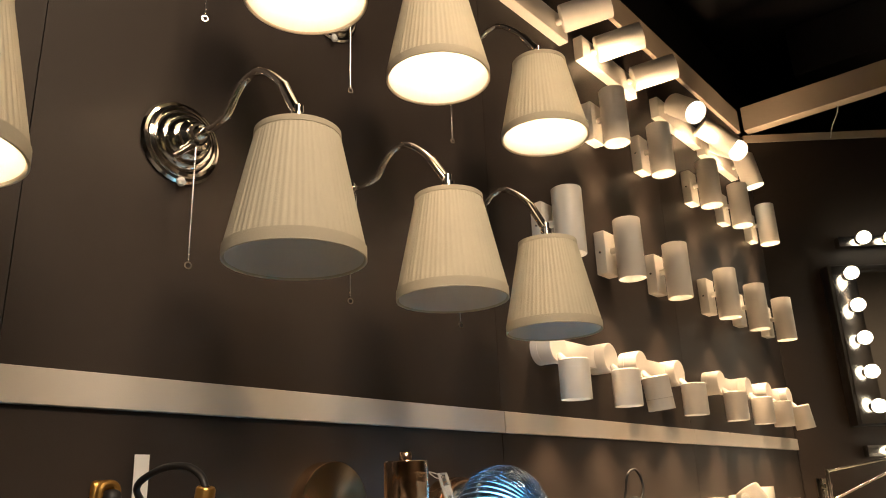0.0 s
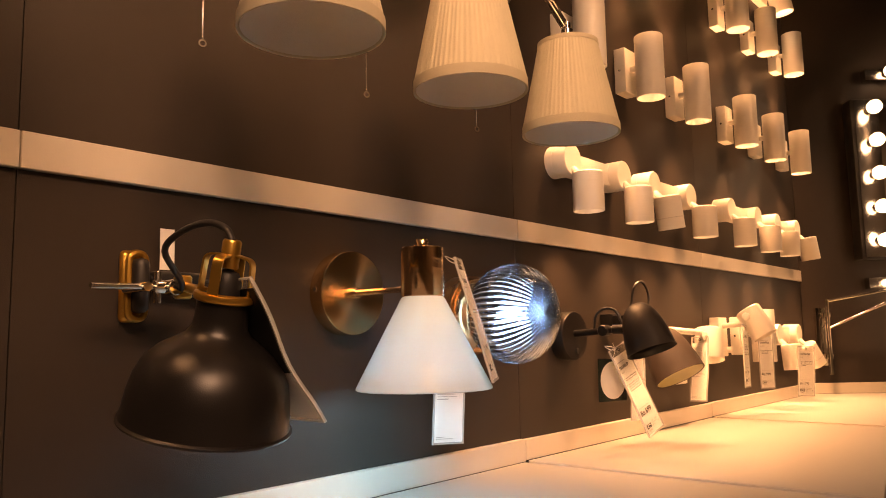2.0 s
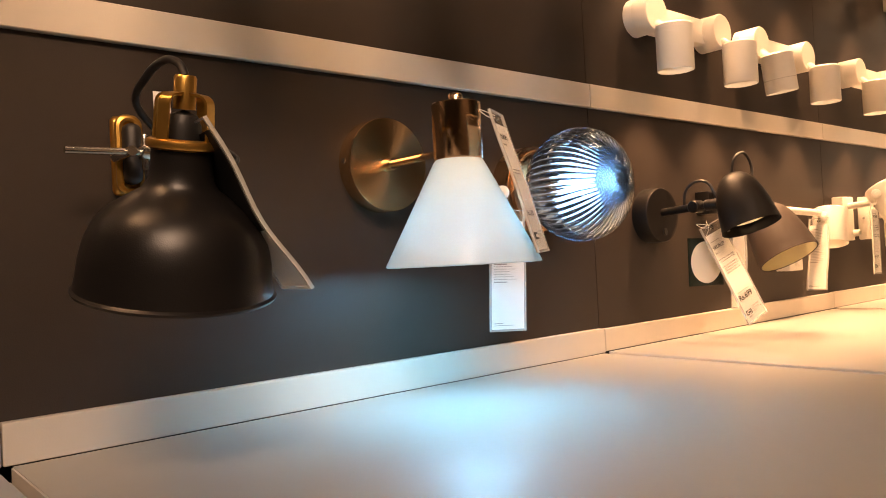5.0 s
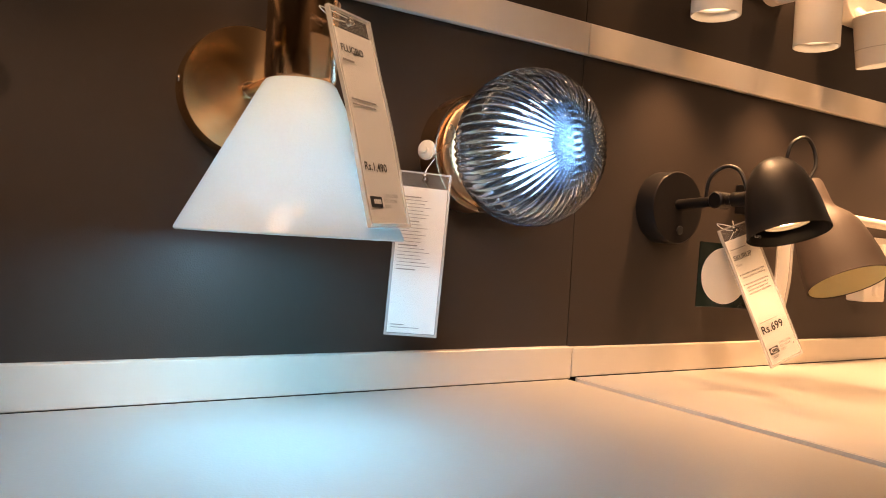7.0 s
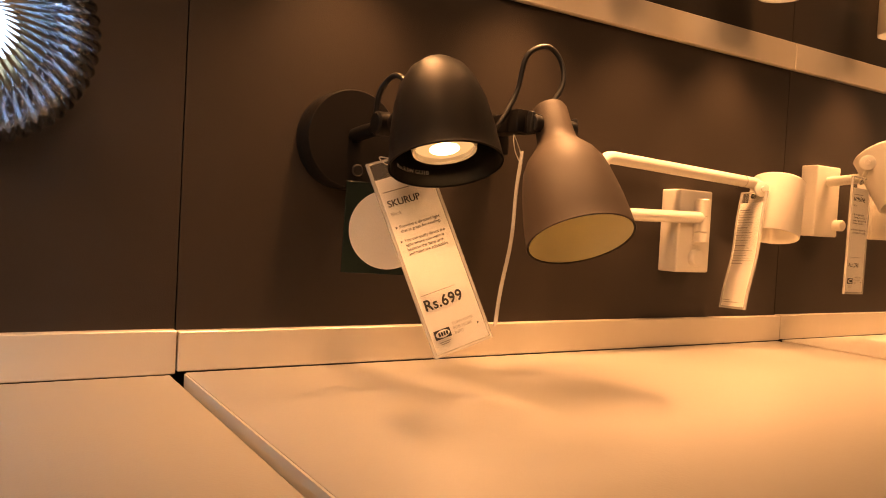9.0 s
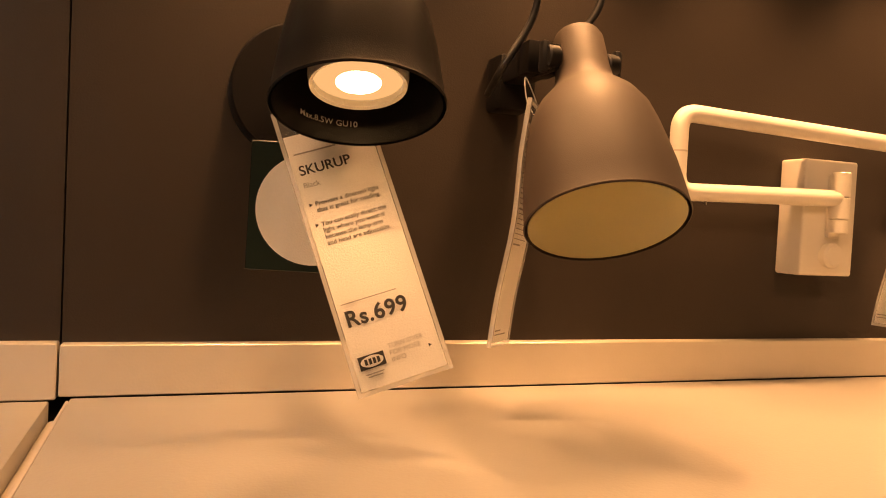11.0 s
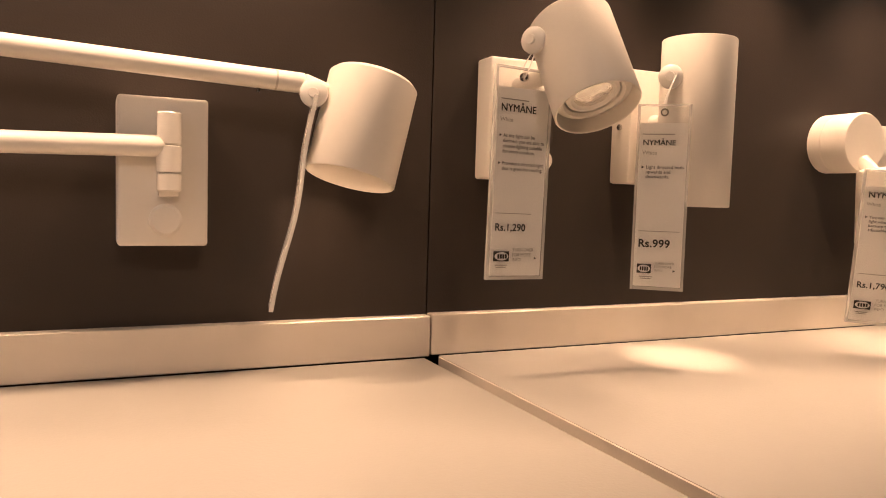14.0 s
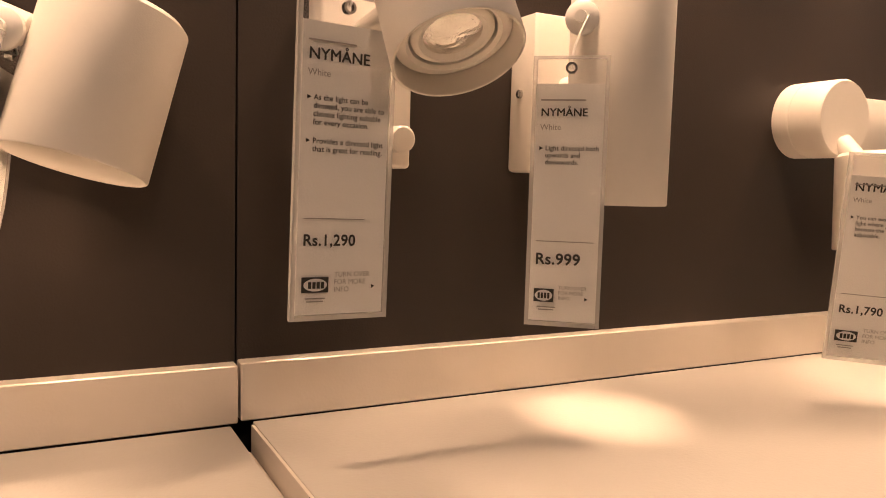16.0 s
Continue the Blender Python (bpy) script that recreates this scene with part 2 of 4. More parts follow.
# ---- the large structure ----
CX, CY, TURN_END = 3.61, WALL, -51.0        # corner with the slanting end wall
UX, UY = math.cos(radians(TURN_END)), math.sin(radians(TURN_END))


def end(s, d=0.0):
    """A point s metres along the end wall from the corner and d metres off it."""
    return (CX + UX * s + UY * d, CY + UY * s - UX * d)


wall_back = setting("wall_back", box(-3.0, CX + 0.02, WALL + 0.016, WALL + 0.14, 0, 2.70), GAP, "dark panelled display wall")
wall_end = setting("wall_end", prism([end(0, -0.016), end(2.6, -0.016), end(2.6, -0.12), end(0.0, -0.12)], 0, 2.68), GAP, "dark slanting end wall of the display")
part("panel", prism([end(0.002, 0.0), end(1.25, 0.0), end(1.25, -0.016), end(0.002, -0.016)], 1.092, 2.679), PANEL, wall_end, smooth=False)
part("panel", prism([end(1.2525, 0.0), end(2.6, 0.0), end(2.6, -0.016), end(1.2525, -0.016)], 1.092, 2.679), PANEL, wall_end, smooth=False)
setting("trim_end_top", prism([end(0, 0.004), end(2.6, 0.004), end(2.6, -0.10), end(0.0, -0.10)], 2.681, 2.712), BEIGE, "beige top trim of the end wall")
setting("trim_end_upstand", prism([end(0.008, 0.012), end(2.6, 0.012), end(2.6, 0.001), end(0.003, 0.001)], SHELF + 0.0038, 1.0905), TRIM, "satin upstand strip along the end wall")
cols = [(-3.0, JOINTS[0])] + list(zip(JOINTS, JOINTS[1:]))
for a, b in cols:
    part("panel", box(a + 0.0007, b - 0.0007, WALL, WALL + 0.016, 1.086, 1.4605), PANEL, wall_back, smooth=False)
    part("panel", box(a + 0.0007, b - 0.0007, WALL, WALL + 0.016, 1.5005, 2.697), PANEL, wall_back, smooth=False)
    part("panel", box(a + 0.0007, b - 0.0007, WALL, WALL + 0.016, 0.0, 0.99), PANEL, wall_back, smooth=False)
for a, b in cols:
    setting("trim_strip", box(a + 0.0008, b - 0.0008, WALL - 0.008, WALL + 0.014, 1.4610, 1.5000, 0.0008, 1), TRIM, "satin cream horizontal strip across the panels")
for k, (a, b) in enumerate(cols):
    setting("trim_upstand", box(a + 0.0008, b - 0.0008 - (0.006 if k == 4 else 0), WALL - 0.012, WALL + 0.01, SHELF + (0.0008, 0.0008, 0.0008, 0.0028, 0.0038)[k], 1.0905 - 0.0012 * (k % 2), 0.0008, 1), TRIM, "satin cream upstand strip above the counter")
setting("trim_cornice", box(-3.0, CX - 0.06, WALL - 0.012, WALL + 0.13, 2.70, 2.80, 0.002, 1), BEIGE, "beige cornice along the display wall")
setting("beam", box(3.594, 3.647, -3.5, WALL - 0.013, 2.725, 2.830, 0.002, 1), BEIGE, "beige overhead beam across the display bay")
setting("floor", box(-3.2, 6.2, -4.2, 2.0, -0.1, 0.0), FLOOR, "shop floor, paled to bounce light")
setting("ceiling", box(-3.2, 6.2, -4.2, 2.0, 3.5, 3.6), BLACK_VOID, "black open shop ceiling")
setting("wall_west", box(-3.15, -3.0, -4.2, 1.4, 0, 3.5), FAR, "added closing wall, paled to bounce light")
setting("wall_south", box(-3.2, 6.2, -4.2, -4.05, 0, 3.5), FAR, "added closing wall, paled to bounce light")
setting("wall_east", box(6.0, 6.15, -4.2, 2.0, 0, 3.5), FAR, "added closing wall, paled to bounce light")
setting("wall_over", box(-3.2, 6.2, WALL + 0.25, WALL + 0.4, 0, 3.5), BLACK_VOID, "dark void behind the display")
duct = thing("ceiling_duct", (4.6, 0.4, 3.38), "dark sheet-metal duct under the black ceiling", "duct")
part("body", box(-0.35, 0.35, -2.6, 0.7, -0.16, 0.11, 0.01), BLACK_VOID, duct)
part("flange", box(-0.37, 0.37, -1.02, -0.98, -0.18, 0.115, 0.004), DARK_FRAME, duct)
wire = thing("loose_wire", (3.634, 0.84, 2.725), "thin pale wire hanging from the overhead beam", "wire")
part("strand", tube([(0, 0, 0.0), (0.004, 0.01, -0.03), (0.012, 0.035, -0.07), (0.012, 0.05, -0.115)], 0.0022, 6), PIN, wire)

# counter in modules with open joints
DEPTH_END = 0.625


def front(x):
    """The counter's front edge at x, measured from the wall; its taper towards the corner is made up, to clear the
    camera.
    """
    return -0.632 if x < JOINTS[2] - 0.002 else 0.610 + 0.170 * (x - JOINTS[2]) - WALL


for k, (a, b) in enumerate(((-1.2, JOINTS[0]), (JOINTS[0], JOINTS[1]), (JOINTS[1], JOINTS[2]), (JOINTS[2], JOINTS[3]))):
    c = thing("counter", (a, WALL, 0), "white laminate display counter module under wall lamps", "counter", "counter modules")
    w = b - a
    top = SHELF + (0.0016 if k == 3 else 0.0)
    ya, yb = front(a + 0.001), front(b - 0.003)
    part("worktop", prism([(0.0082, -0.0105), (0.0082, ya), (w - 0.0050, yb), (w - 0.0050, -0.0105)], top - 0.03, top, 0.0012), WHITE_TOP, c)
    part("front_panel", prism([(0.004, ya + 0.04), (0.004, ya + 0.02), (w - 0.045, yb + 0.02), (w - 0.045, yb + 0.04)], 0.08, SHELF - 0.032), WHITE_TOP, c, smooth=False)
    part("plinth", prism([(0.01, -0.03), (0.01, ya + 0.06), (w - 0.05, yb + 0.06), (w - 0.05, -0.03)], 0.0, 0.078), GAP, c, smooth=False)
    part("edge_band", prism([(0.0062, -0.016), (0.0062, ya), (0.0080, ya), (0.0080, -0.016)], top - 0.03, top - 0.0006), EDGE, c, smooth=False)
    part("joint_rail", tube([(w + 0.0002, -0.030, SHELF - 0.0130), (w + 0.0002, yb, SHELF - 0.0130)], 0.0040, 10, 1), EDGE, c)
corner_top = thing("counter", (JOINTS[3], WALL, 0), "white laminate corner counter module turning along the end wall", "counter", "counter modules")
J3 = JOINTS[3]
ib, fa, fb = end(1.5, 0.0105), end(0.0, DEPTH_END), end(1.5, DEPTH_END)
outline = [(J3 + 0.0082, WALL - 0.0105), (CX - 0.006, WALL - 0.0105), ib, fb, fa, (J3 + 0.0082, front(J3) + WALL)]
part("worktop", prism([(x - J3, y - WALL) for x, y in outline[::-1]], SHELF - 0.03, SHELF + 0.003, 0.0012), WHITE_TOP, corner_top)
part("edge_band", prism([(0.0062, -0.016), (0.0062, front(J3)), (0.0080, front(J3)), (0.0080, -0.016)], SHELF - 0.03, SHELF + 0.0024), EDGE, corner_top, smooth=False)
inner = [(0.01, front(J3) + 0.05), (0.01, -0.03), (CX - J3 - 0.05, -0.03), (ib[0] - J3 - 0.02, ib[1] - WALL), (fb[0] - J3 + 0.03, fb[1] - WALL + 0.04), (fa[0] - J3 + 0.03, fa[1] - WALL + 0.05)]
part("base", prism(inner, 0.0, SHELF - 0.032), WHITE_TOP, corner_top, smooth=False)

# ---- tags and small fittings ----


def lettering(body, size, width=0.0, bold=0.0):
    """A flat mesh of words, lying in x and z, from the built-in font."""
    cu = bpy.data.curves.new("words", "FONT")
    cu.body, cu.size, cu.space_line, cu.offset, cu.space_character = body, size, 1.05, bold * size, 1.0 + bold * 2.5
    ob = bpy.data.objects.new("words", cu)
    scene.collection.objects.link(ob)
    me = bpy.data.meshes.new_from_object(ob.evaluated_get(bpy.context.evaluated_depsgraph_get()))
    bpy.data.objects.remove(ob)
    bpy.data.curves.remove(cu)
    bm = bmesh.new()
    bm.from_mesh(me)
    bpy.data.meshes.remove(me)
    xs = [v.co.x for v in bm.verts] or [0, 1]
    k = width / (max(xs) - min(xs)) if width else 1
    for v in bm.verts:
        v.co = Vector((v.co.x * k, 0, v.co.y * k))
    return bm


def heavy(body, size):
    """Bold words: each stroke doubled a hair's breadth to the side."""
    return join(lettering(body, size), moved(lettering(body, size), size * 0.035, -0.00008), moved(lettering(body, size), size * 0.018, -0.00016, size * 0.012))


def bend(bm, curl, twist=0.0):
    for v in bm.verts:
        t = -v.co.z
        v.co.y += curl * (t / 0.17) ** 2 * 0.17 + 0.12 * curl * math.sin(t * 60) * 0.17 + twist * v.co.x * t / 0.17
    return bm


def sheet(x0, x1, z0, z1, y, thick, rows=14):
    """A thin card with thickness, cut into rows so that it can bend."""
    bm = bmesh.new()
    grid = []
    for k in range(rows + 1):
        z = z0 + (z1 - z0) * k / rows
        grid.append([bm.verts.new((x, yy, z)) for x, yy in ((x0, y), (x1, y), (x1, y + thick), (x0, y + thick))])
    for a, b in zip(grid, grid[1:]):
        for i in range(4):
            bm.faces.new((a[i], a[(i + 1) % 4], b[(i + 1) % 4], b[i]))
    bm.faces.new(grid[0][::-1])
    bm.faces.new(grid[-1])
    bmesh.ops.recalc_face_normals(bm, faces=bm.faces[:])
    return bm


def moved(bm, x=0, y=0, z=0):
    bmesh.ops.translate(bm, vec=(x, y, z), verts=bm.verts[:])
    return bm


def bars(spec):
    """Plain bars for print too small to read: rows of (x, z, width, height)."""
    return join(*[box(x, x + w, -0.0004, 0.0, z - h, z) for x, z, w, h in spec])


def price_tag(place, turn, label, lines, price, curl=0.0, twist=0.0, h=0.172, w=0.056, big=0.0081, hook=(0, 0.01, 0.02), facts=False, rise=0.0):
    """A paper price card in a clear sleeve on a loop; its origin is the punched hole."""
    t = thing("price_tag", place, label, "price tag", "hanging price tags", turn)
    f = lambda b: bend(b, curl, twist)
    part("sleeve", f(sheet(-w / 2, w / 2, 0.010, 0.010 - h, -0.0012, 0.0024)), PLASTIC, t, "clear plastic sleeve")
    edges = [sheet(-w / 2, -w / 2 + 0.0024, 0.010, 0.010 - h, -0.0016, 0.0032), sheet(w / 2 - 0.0024, w / 2, 0.010, 0.010 - h, -0.0016, 0.0032), sheet(-w / 2 + 0.0025, w / 2 - 0.0025, 0.0126 - h, 0.010 - h, -0.0016, 0.0032, 1), sheet(-w / 2 + 0.0025, w / 2 - 0.0025, 0.010, 0.0084, -0.0016, 0.0032, 1)]
    part("sleeve_edge", f(join(*edges)), SLEEVE_EDGE, t, "welded pale sleeve edge")
    cw = w * 0.90
    top, foot = -0.010, 0.010 - h + 0.006
    part("card", f(sheet(-cw / 2, cw / 2, top + 0.004, foot - 0.003, -0.0006, 0.0012)), PAPER, t, "printed white card")
    x0 = -cw / 2 + 0.003
    y, g = -0.0015, w / 0.056
    if lines is None and price:
        part("title", f(moved(heavy("FLUGBO", 0.0078), x0, y, top - 0.014)), INK, t, smooth=False)
        part("price", f(moved(lettering(price, 0.0083, bold=0.02), x0, y, foot + 0.036)), INK, t, smooth=False)
        part("fine_print", f(moved(bars([(x0, top - 0.020, 0.014, 0.0015), (x0, top - 0.050, 0.032, 0.001), (x0, top - 0.054, 0.030, 0.001)]), y=y)), GREY_INK, t, smooth=False)["kind"] = "stuff"
        lg = part("logo", f(moved(box(x0, x0 + 0.0150 * g, -0.0003, 0, foot + 0.0085, foot + 0.0165), y=y)), INK, t, smooth=False)
        part("block_letters", f(moved(bars([(x0 + (0.0032 + 0.0024 * k) * g, foot + 0.0142, 0.0016 * g, 0.0034) for k in range(4)]), y=y - 0.0008)), PAPER, lg, smooth=False)
        part("turn_note", f(moved(lettering("TURN OVER\nFOR MORE\nINFO", 0.0038 * g), x0 + 0.0182 * g, y, foot + 0.0165)), GREY_INK, t, smooth=False)
    elif facts:
        spec, z, k = [], top - 0.006, 0
        rng = random.Random(7)
        while z > top - 0.082:
            head = k % 7 == 0
            spec.append((x0, z, (0.020 if head else rng.uniform(0.022, 0.036)), 0.0012 if head else 0.00055))
            z -= 0.0036
            k += 1
        spec += [(x0, foot + 0.006, 0.014, 0.0009), (x0, foot + 0.003, 0.030, 0.0007)]
        part("fine_print", f(moved(bars(spec), y=y)), GREY_INK, t, smooth=False)["kind"] = "stuff"
    else:
        part("title", f(moved(heavy(lines[0], 0.150 * w), x0, y, top - 0.022 + rise)), INK, t, smooth=False)["kind"] = "stuff"
        part("colour_name", f(moved(lettering(lines[1], 0.0048), x0, y, top - 0.030 + rise)), GREY_INK, t, smooth=False)
        z = top - 0.042 + rise
        for text in lines[2]:
            part("text_block", f(moved(lettering(text, 0.0039, bold=0.012), x0 + 0.0035, y, z)), INK, t, smooth=False)
            tri = bmesh.new()
            tri.faces.new([tri.verts.new((x0 + a, y, z + b)) for a, b in ((0, 0), (0.0022, 0.0012), (0, 0.0024))])
            part("bullet", f(tri), INK, t, smooth=False)
            z -= 0.0044 * (text.count("\n") + 1) + 0.004
        foot_z = foot + 0.196 * h
        part("fine_print", f(moved(bars([(x0, top - 0.008 + rise * 0.4, 0.026, 0.0008), (x0, foot_z + 0.014, 0.034, 0.0005), (x0 + 0.002, foot + 0.0058, 0.011, 0.0006), (x0 + 0.003, foot + 0.0042, 0.009, 0.0006)]), y=y)), GREY_INK, t, smooth=False)["kind"] = "stuff"
        part("price", f(moved(lettering(price, big, bold=0.022), x0, y, foot_z)), INK, t, smooth=False)
        part("turn_note", f(moved(lettering("TURN OVER\nFOR MORE\nINFO", 0.0038 * g), x0 + 0.0182 * g, y, foot + 0.0165)), GREY_INK, t, smooth=False)
        tri = bmesh.new()
        tri.faces.new([tri.verts.new((cw / 2 - 0.007 + a, y, foot + 0.010 + b)) for a, b in ((0, 0), (0.0020, 0.0011), (0, 0.0022))])
        part("arrow", f(tri), INK, t, smooth=False)
        lg = part("logo", f(moved(box(x0, x0 + 0.0150 * g, -0.0003, 0, foot + 0.0085, foot + 0.0165), y=y)), INK, t, smooth=False)
        ov = bmesh.new()
        ov.faces.new([ov.verts.new((x0 + (0.0075 + 0.0066 * math.cos(a * 0.2618)) * g, y - 0.0006, foot + 0.0125 + 0.0033 * math.sin(a * 0.2618))) for a in range(24)])
        part("oval", f(ov), PAPER, lg, smooth=False)
        part("block_letters", f(moved(bars([(x0 + (0.0032 + 0.0024 * k) * g, foot + 0.0142, 0.0016 * g, 0.0034) for k in range(4)]), y=y - 0.0012)), INK, lg, smooth=False)
    part("eyelet", lathe([(0.0022, -0.0018), (0.0034, -0.0018), (0.0034, 0.0018), (0.0022, 0.0018)], 16, (0, 0, 0.003), (0, 1, 0), closed=True), STEEL, t)
    part("loop", tube([(0, -0.001, 0.003), (0.002, hook[1] * 0.5 - 0.003, hook[2] * 0.5), hook, (-0.003 + hook[0] * 0.4, hook[1] * 0.5 + 0.002, hook[2] * 0.45), (0, 0.001, 0.003)], 0.0005, 6), PIN, t)
    return t


def alarm_pin(place, axis, label="round white plastic security pin on a lamp"):
    p = thing("security_pin", place, label, "security pin", "security pins")
    part("disc", lathe([(0, 0), (0.0098, 0), (0.0108, 0.0012), (0.0105, 0.004), (0.008, 0.0058), (0.004, 0.0062), (0.0036, 0.0085), (0, 0.0085)], 24, (0, 0, 0), axis), PIN, p)
    return p

# ---- white tube lamps ----


def cup_shell(r, length, wall=0.0022, floor_at=None, seg=40):
    """A cup open at height 0 with its closed end at length; floor_at closes the inside."""
    fl = length - 0.004 if floor_at is None else floor_at
    return [(0, fl), (r - wall - 0.0015, fl), (r - wall, fl - 0.0015), (r - wall, 0.0008), (r - wall + 0.0006, 0), (r - 0.0006, 0), (r, 0.0008), (r, length - 0.003), (r - 0.003, length), (0, length)]


def up_down_lamp(place, group, power, label="white metal up-and-down wall lamp with a tall tube shade", r=0.0334, out=0.078, spread=78):
    """A wall box with a tube that is open above and below; the origin is on the wall at mid height."""
    t = thing("wall_lamp", place, label, "wall lamp", group)
    h = 0.150
    part("wall_box", box(-0.029, 0.029, -0.030, 0.0, -0.055, 0.055, 0.003), WHITE, t)
    part("arm", rod((0, -0.029, 0.005), (0, -out + r - 0.002, 0.005), 0.008, 16), WHITE, t)
    w = 0.002
    part("shade", lathe([(r - w, -h / 2 + 0.001), (r - w + 0.0006, -h / 2), (r - 0.0006, -h / 2), (r, -h / 2 + 0.001), (r, h / 2 - 0.001), (r - 0.0006, h / 2), (r - w + 0.0006, h / 2), (r - w, h / 2 - 0.001)], 40, (0, -out, 0), closed=True), WHITE, t)
    part("screw", lathe([(0, 0), (0.003, 0), (0.003, 0.002), (0.0018, 0.003), (0, 0.003)], 12, (-0.029, -0.015, 0.0), (-1, 0, 0)), STEEL, t)
    part("lens", join(rod((0, -out, -0.022), (0, -out, -0.014), r - 0.004, 28), rod((0, -out, 0.014), (0, -out, 0.022), r - 0.004, 28)), BULB_DIM, t)
    x, y, z = place
    if power:
        lamp("tube_light", "SPOT", (x, y - out, z - 0.026), power, WARM, 0.018, (x, y - out, z - 1), spot_size=radians(spread), spot_blend=0.85)
        lamp("tube_light", "SPOT", (x, y - out, z + 0.026), power, WARM, 0.018, (x, y - out, z + 1), spot_size=radians(spread), spot_blend=0.9)
    return t


BULB_DIM = glow("spot_lens_lit", (1.0, 0.74, 0.44), 5)
MID = (1.987, 2.267, 2.545, 2.906, 3.168, 3.449)
HIGH = (2.270, 2.544, 2.895, 3.166, 3.447)
for x in MID:
    up_down_lamp((x, WALL, 1.906), "row of tube lamps", 12)
for x in HIGH:
    up_down_lamp((x, WALL, 2.2645), "row of tube lamps", 12)
up_down_lamp((2.9115, WALL, 1.2685), "white reading lamps above the counter", 8, "white metal up-and-down wall lamp with a price tag", 0.0330, 0.0865, 40)


def swivel_cup(t, pivot, aim, length=0.088, r=0.036, lit=0.0, inside=None, lens=None, name="cup", back=0.035, seam=True):
    """A cup head on a pivot; aim is the way its mouth looks."""
    aim, f = Vector(aim).normalized(), r / 0.0365
    mouth = Vector(pivot) + aim * (length - back)
    head = part(name, lathe(cup_shell(r, length, floor_at=0.030), 40, mouth, -aim), [WHITE], t)
    part("lamp_ring", lathe([(0.0245 * f, 0.022), (0.0245 * f, 0.012), (0.0265 * f, 0.010), (0.0325 * f, 0.012), (0.0335 * f, 0.022)], 32, mouth, -aim), WHITE_IN, head)
    part("bulb_face", lathe([(0, 0.0135), (0.010 * f, 0.0125), (0.020 * f, 0.0145), (0.0244 * f, 0.018), (0.0244 * f, 0.024), (0, 0.024)], 32, mouth, -aim), lens or LENS_OFF, head)
    if lens is None:
        part("reflector", lathe([(0.0215, 0.0128), (0.0205, 0.0118), (0.0180, 0.0114), (0.0165, 0.0128), (0.0120, 0.0140)], 36, mouth, -aim), WHITE_IN, head)
        part("lens", lathe([(0, 0.0098), (0.006, 0.0102), (0.012, 0.0116), (0.0162, 0.0135)], 32, mouth, -aim), REFLECTOR, head, "clear faceted bulb lens")
    if seam:
        part("seam", lathe([(r, 0.026), (r + 0.0005, 0.0262), (r + 0.0005, 0.0272), (r, 0.0274)], 40, mouth, -aim), EDGE, head)
    return mouth, aim


def twin_spot(place, pitch, aims, group, power=0.0, label="white metal wall bar with two adjustable cup spots", lens=None):
    """A rounded wall bar with a drum at either end, each carrying a cup. The origin is on the wall at the first drum."""
    t = thing("twin_spot", place, label, "spotlight", group)
    R = 0.024
    n = 12
    outline = [(R * math.cos(math.pi / 2 + math.pi * k / n), R * math.sin(math.pi / 2 + math.pi * k / n)) for k in range(n + 1)]
    outline += [(pitch + R * math.cos(-math.pi / 2 + math.pi * k / n), R * math.sin(-math.pi / 2 + math.pi * k / n)) for k in range(n + 1)]
    b = prism(outline, 0, 0.024, 0.0018)
    bmesh.ops.rotate(b, verts=b.verts[:], cent=(0, 0, 0), matrix=Matrix.Rotation(radians(90), 3, "X"))
    part("wall_bar", b, WHITE, t)
    for k, aim in enumerate(aims):
        x = pitch * k
        drum = part("drum", lathe([(0, 0), (0.0337, 0), (0.0337, 0.016), (0.0331, 0.0165), (0.0331, 0.0175), (0.0337, 0.018), (0.0337, 0.046), (0.0322, 0.048), (0, 0.048)], 36, (x, 0, 0), (0, -1, 0)), WHITE, t)
        part("stem", rod((x, -0.046, -0.020), (x, -0.076, -0.050), 0.0085, 14), WHITE, drum)
        mouth, way = swivel_cup(t, (x, -0.080, -0.066), aim, 0.080, 0.0312, lit=power, lens=lens, seam=abs(aim[0]) > 0.13)
        if power:
            p = Vector(place) + mouth - way * 0.008
            lamp("cup_light", "SPOT", p, power, WARM, 0.018, p + way, spot_size=radians(95), spot_blend=0.8)
    return t


DOWN = (0, 0, -1)
CUP_Z = 1.635
for x, pitch, aims in ((1.9515, 0.2207, (DOWN, DOWN)), (2.327, 0.215, ((0.14, -0.05, -1), DOWN)), (2.8335, 0.224, (DOWN, DOWN)), (3.247, 0.212, (DOWN, (0.12, -0.1, -1)))):
    twin_spot((x, WALL, CUP_Z), pitch, aims, "low row of twin spots", 9, lens=BULB_DIM)
twin_spot((3.193, WALL, 1.269), 0.20, ((-0.05, -0.08, -1), (0.45, -0.35, -1)), "white reading lamps above the counter", 2.2, "white metal twin spot with cups turned apart", BULB_DIM)


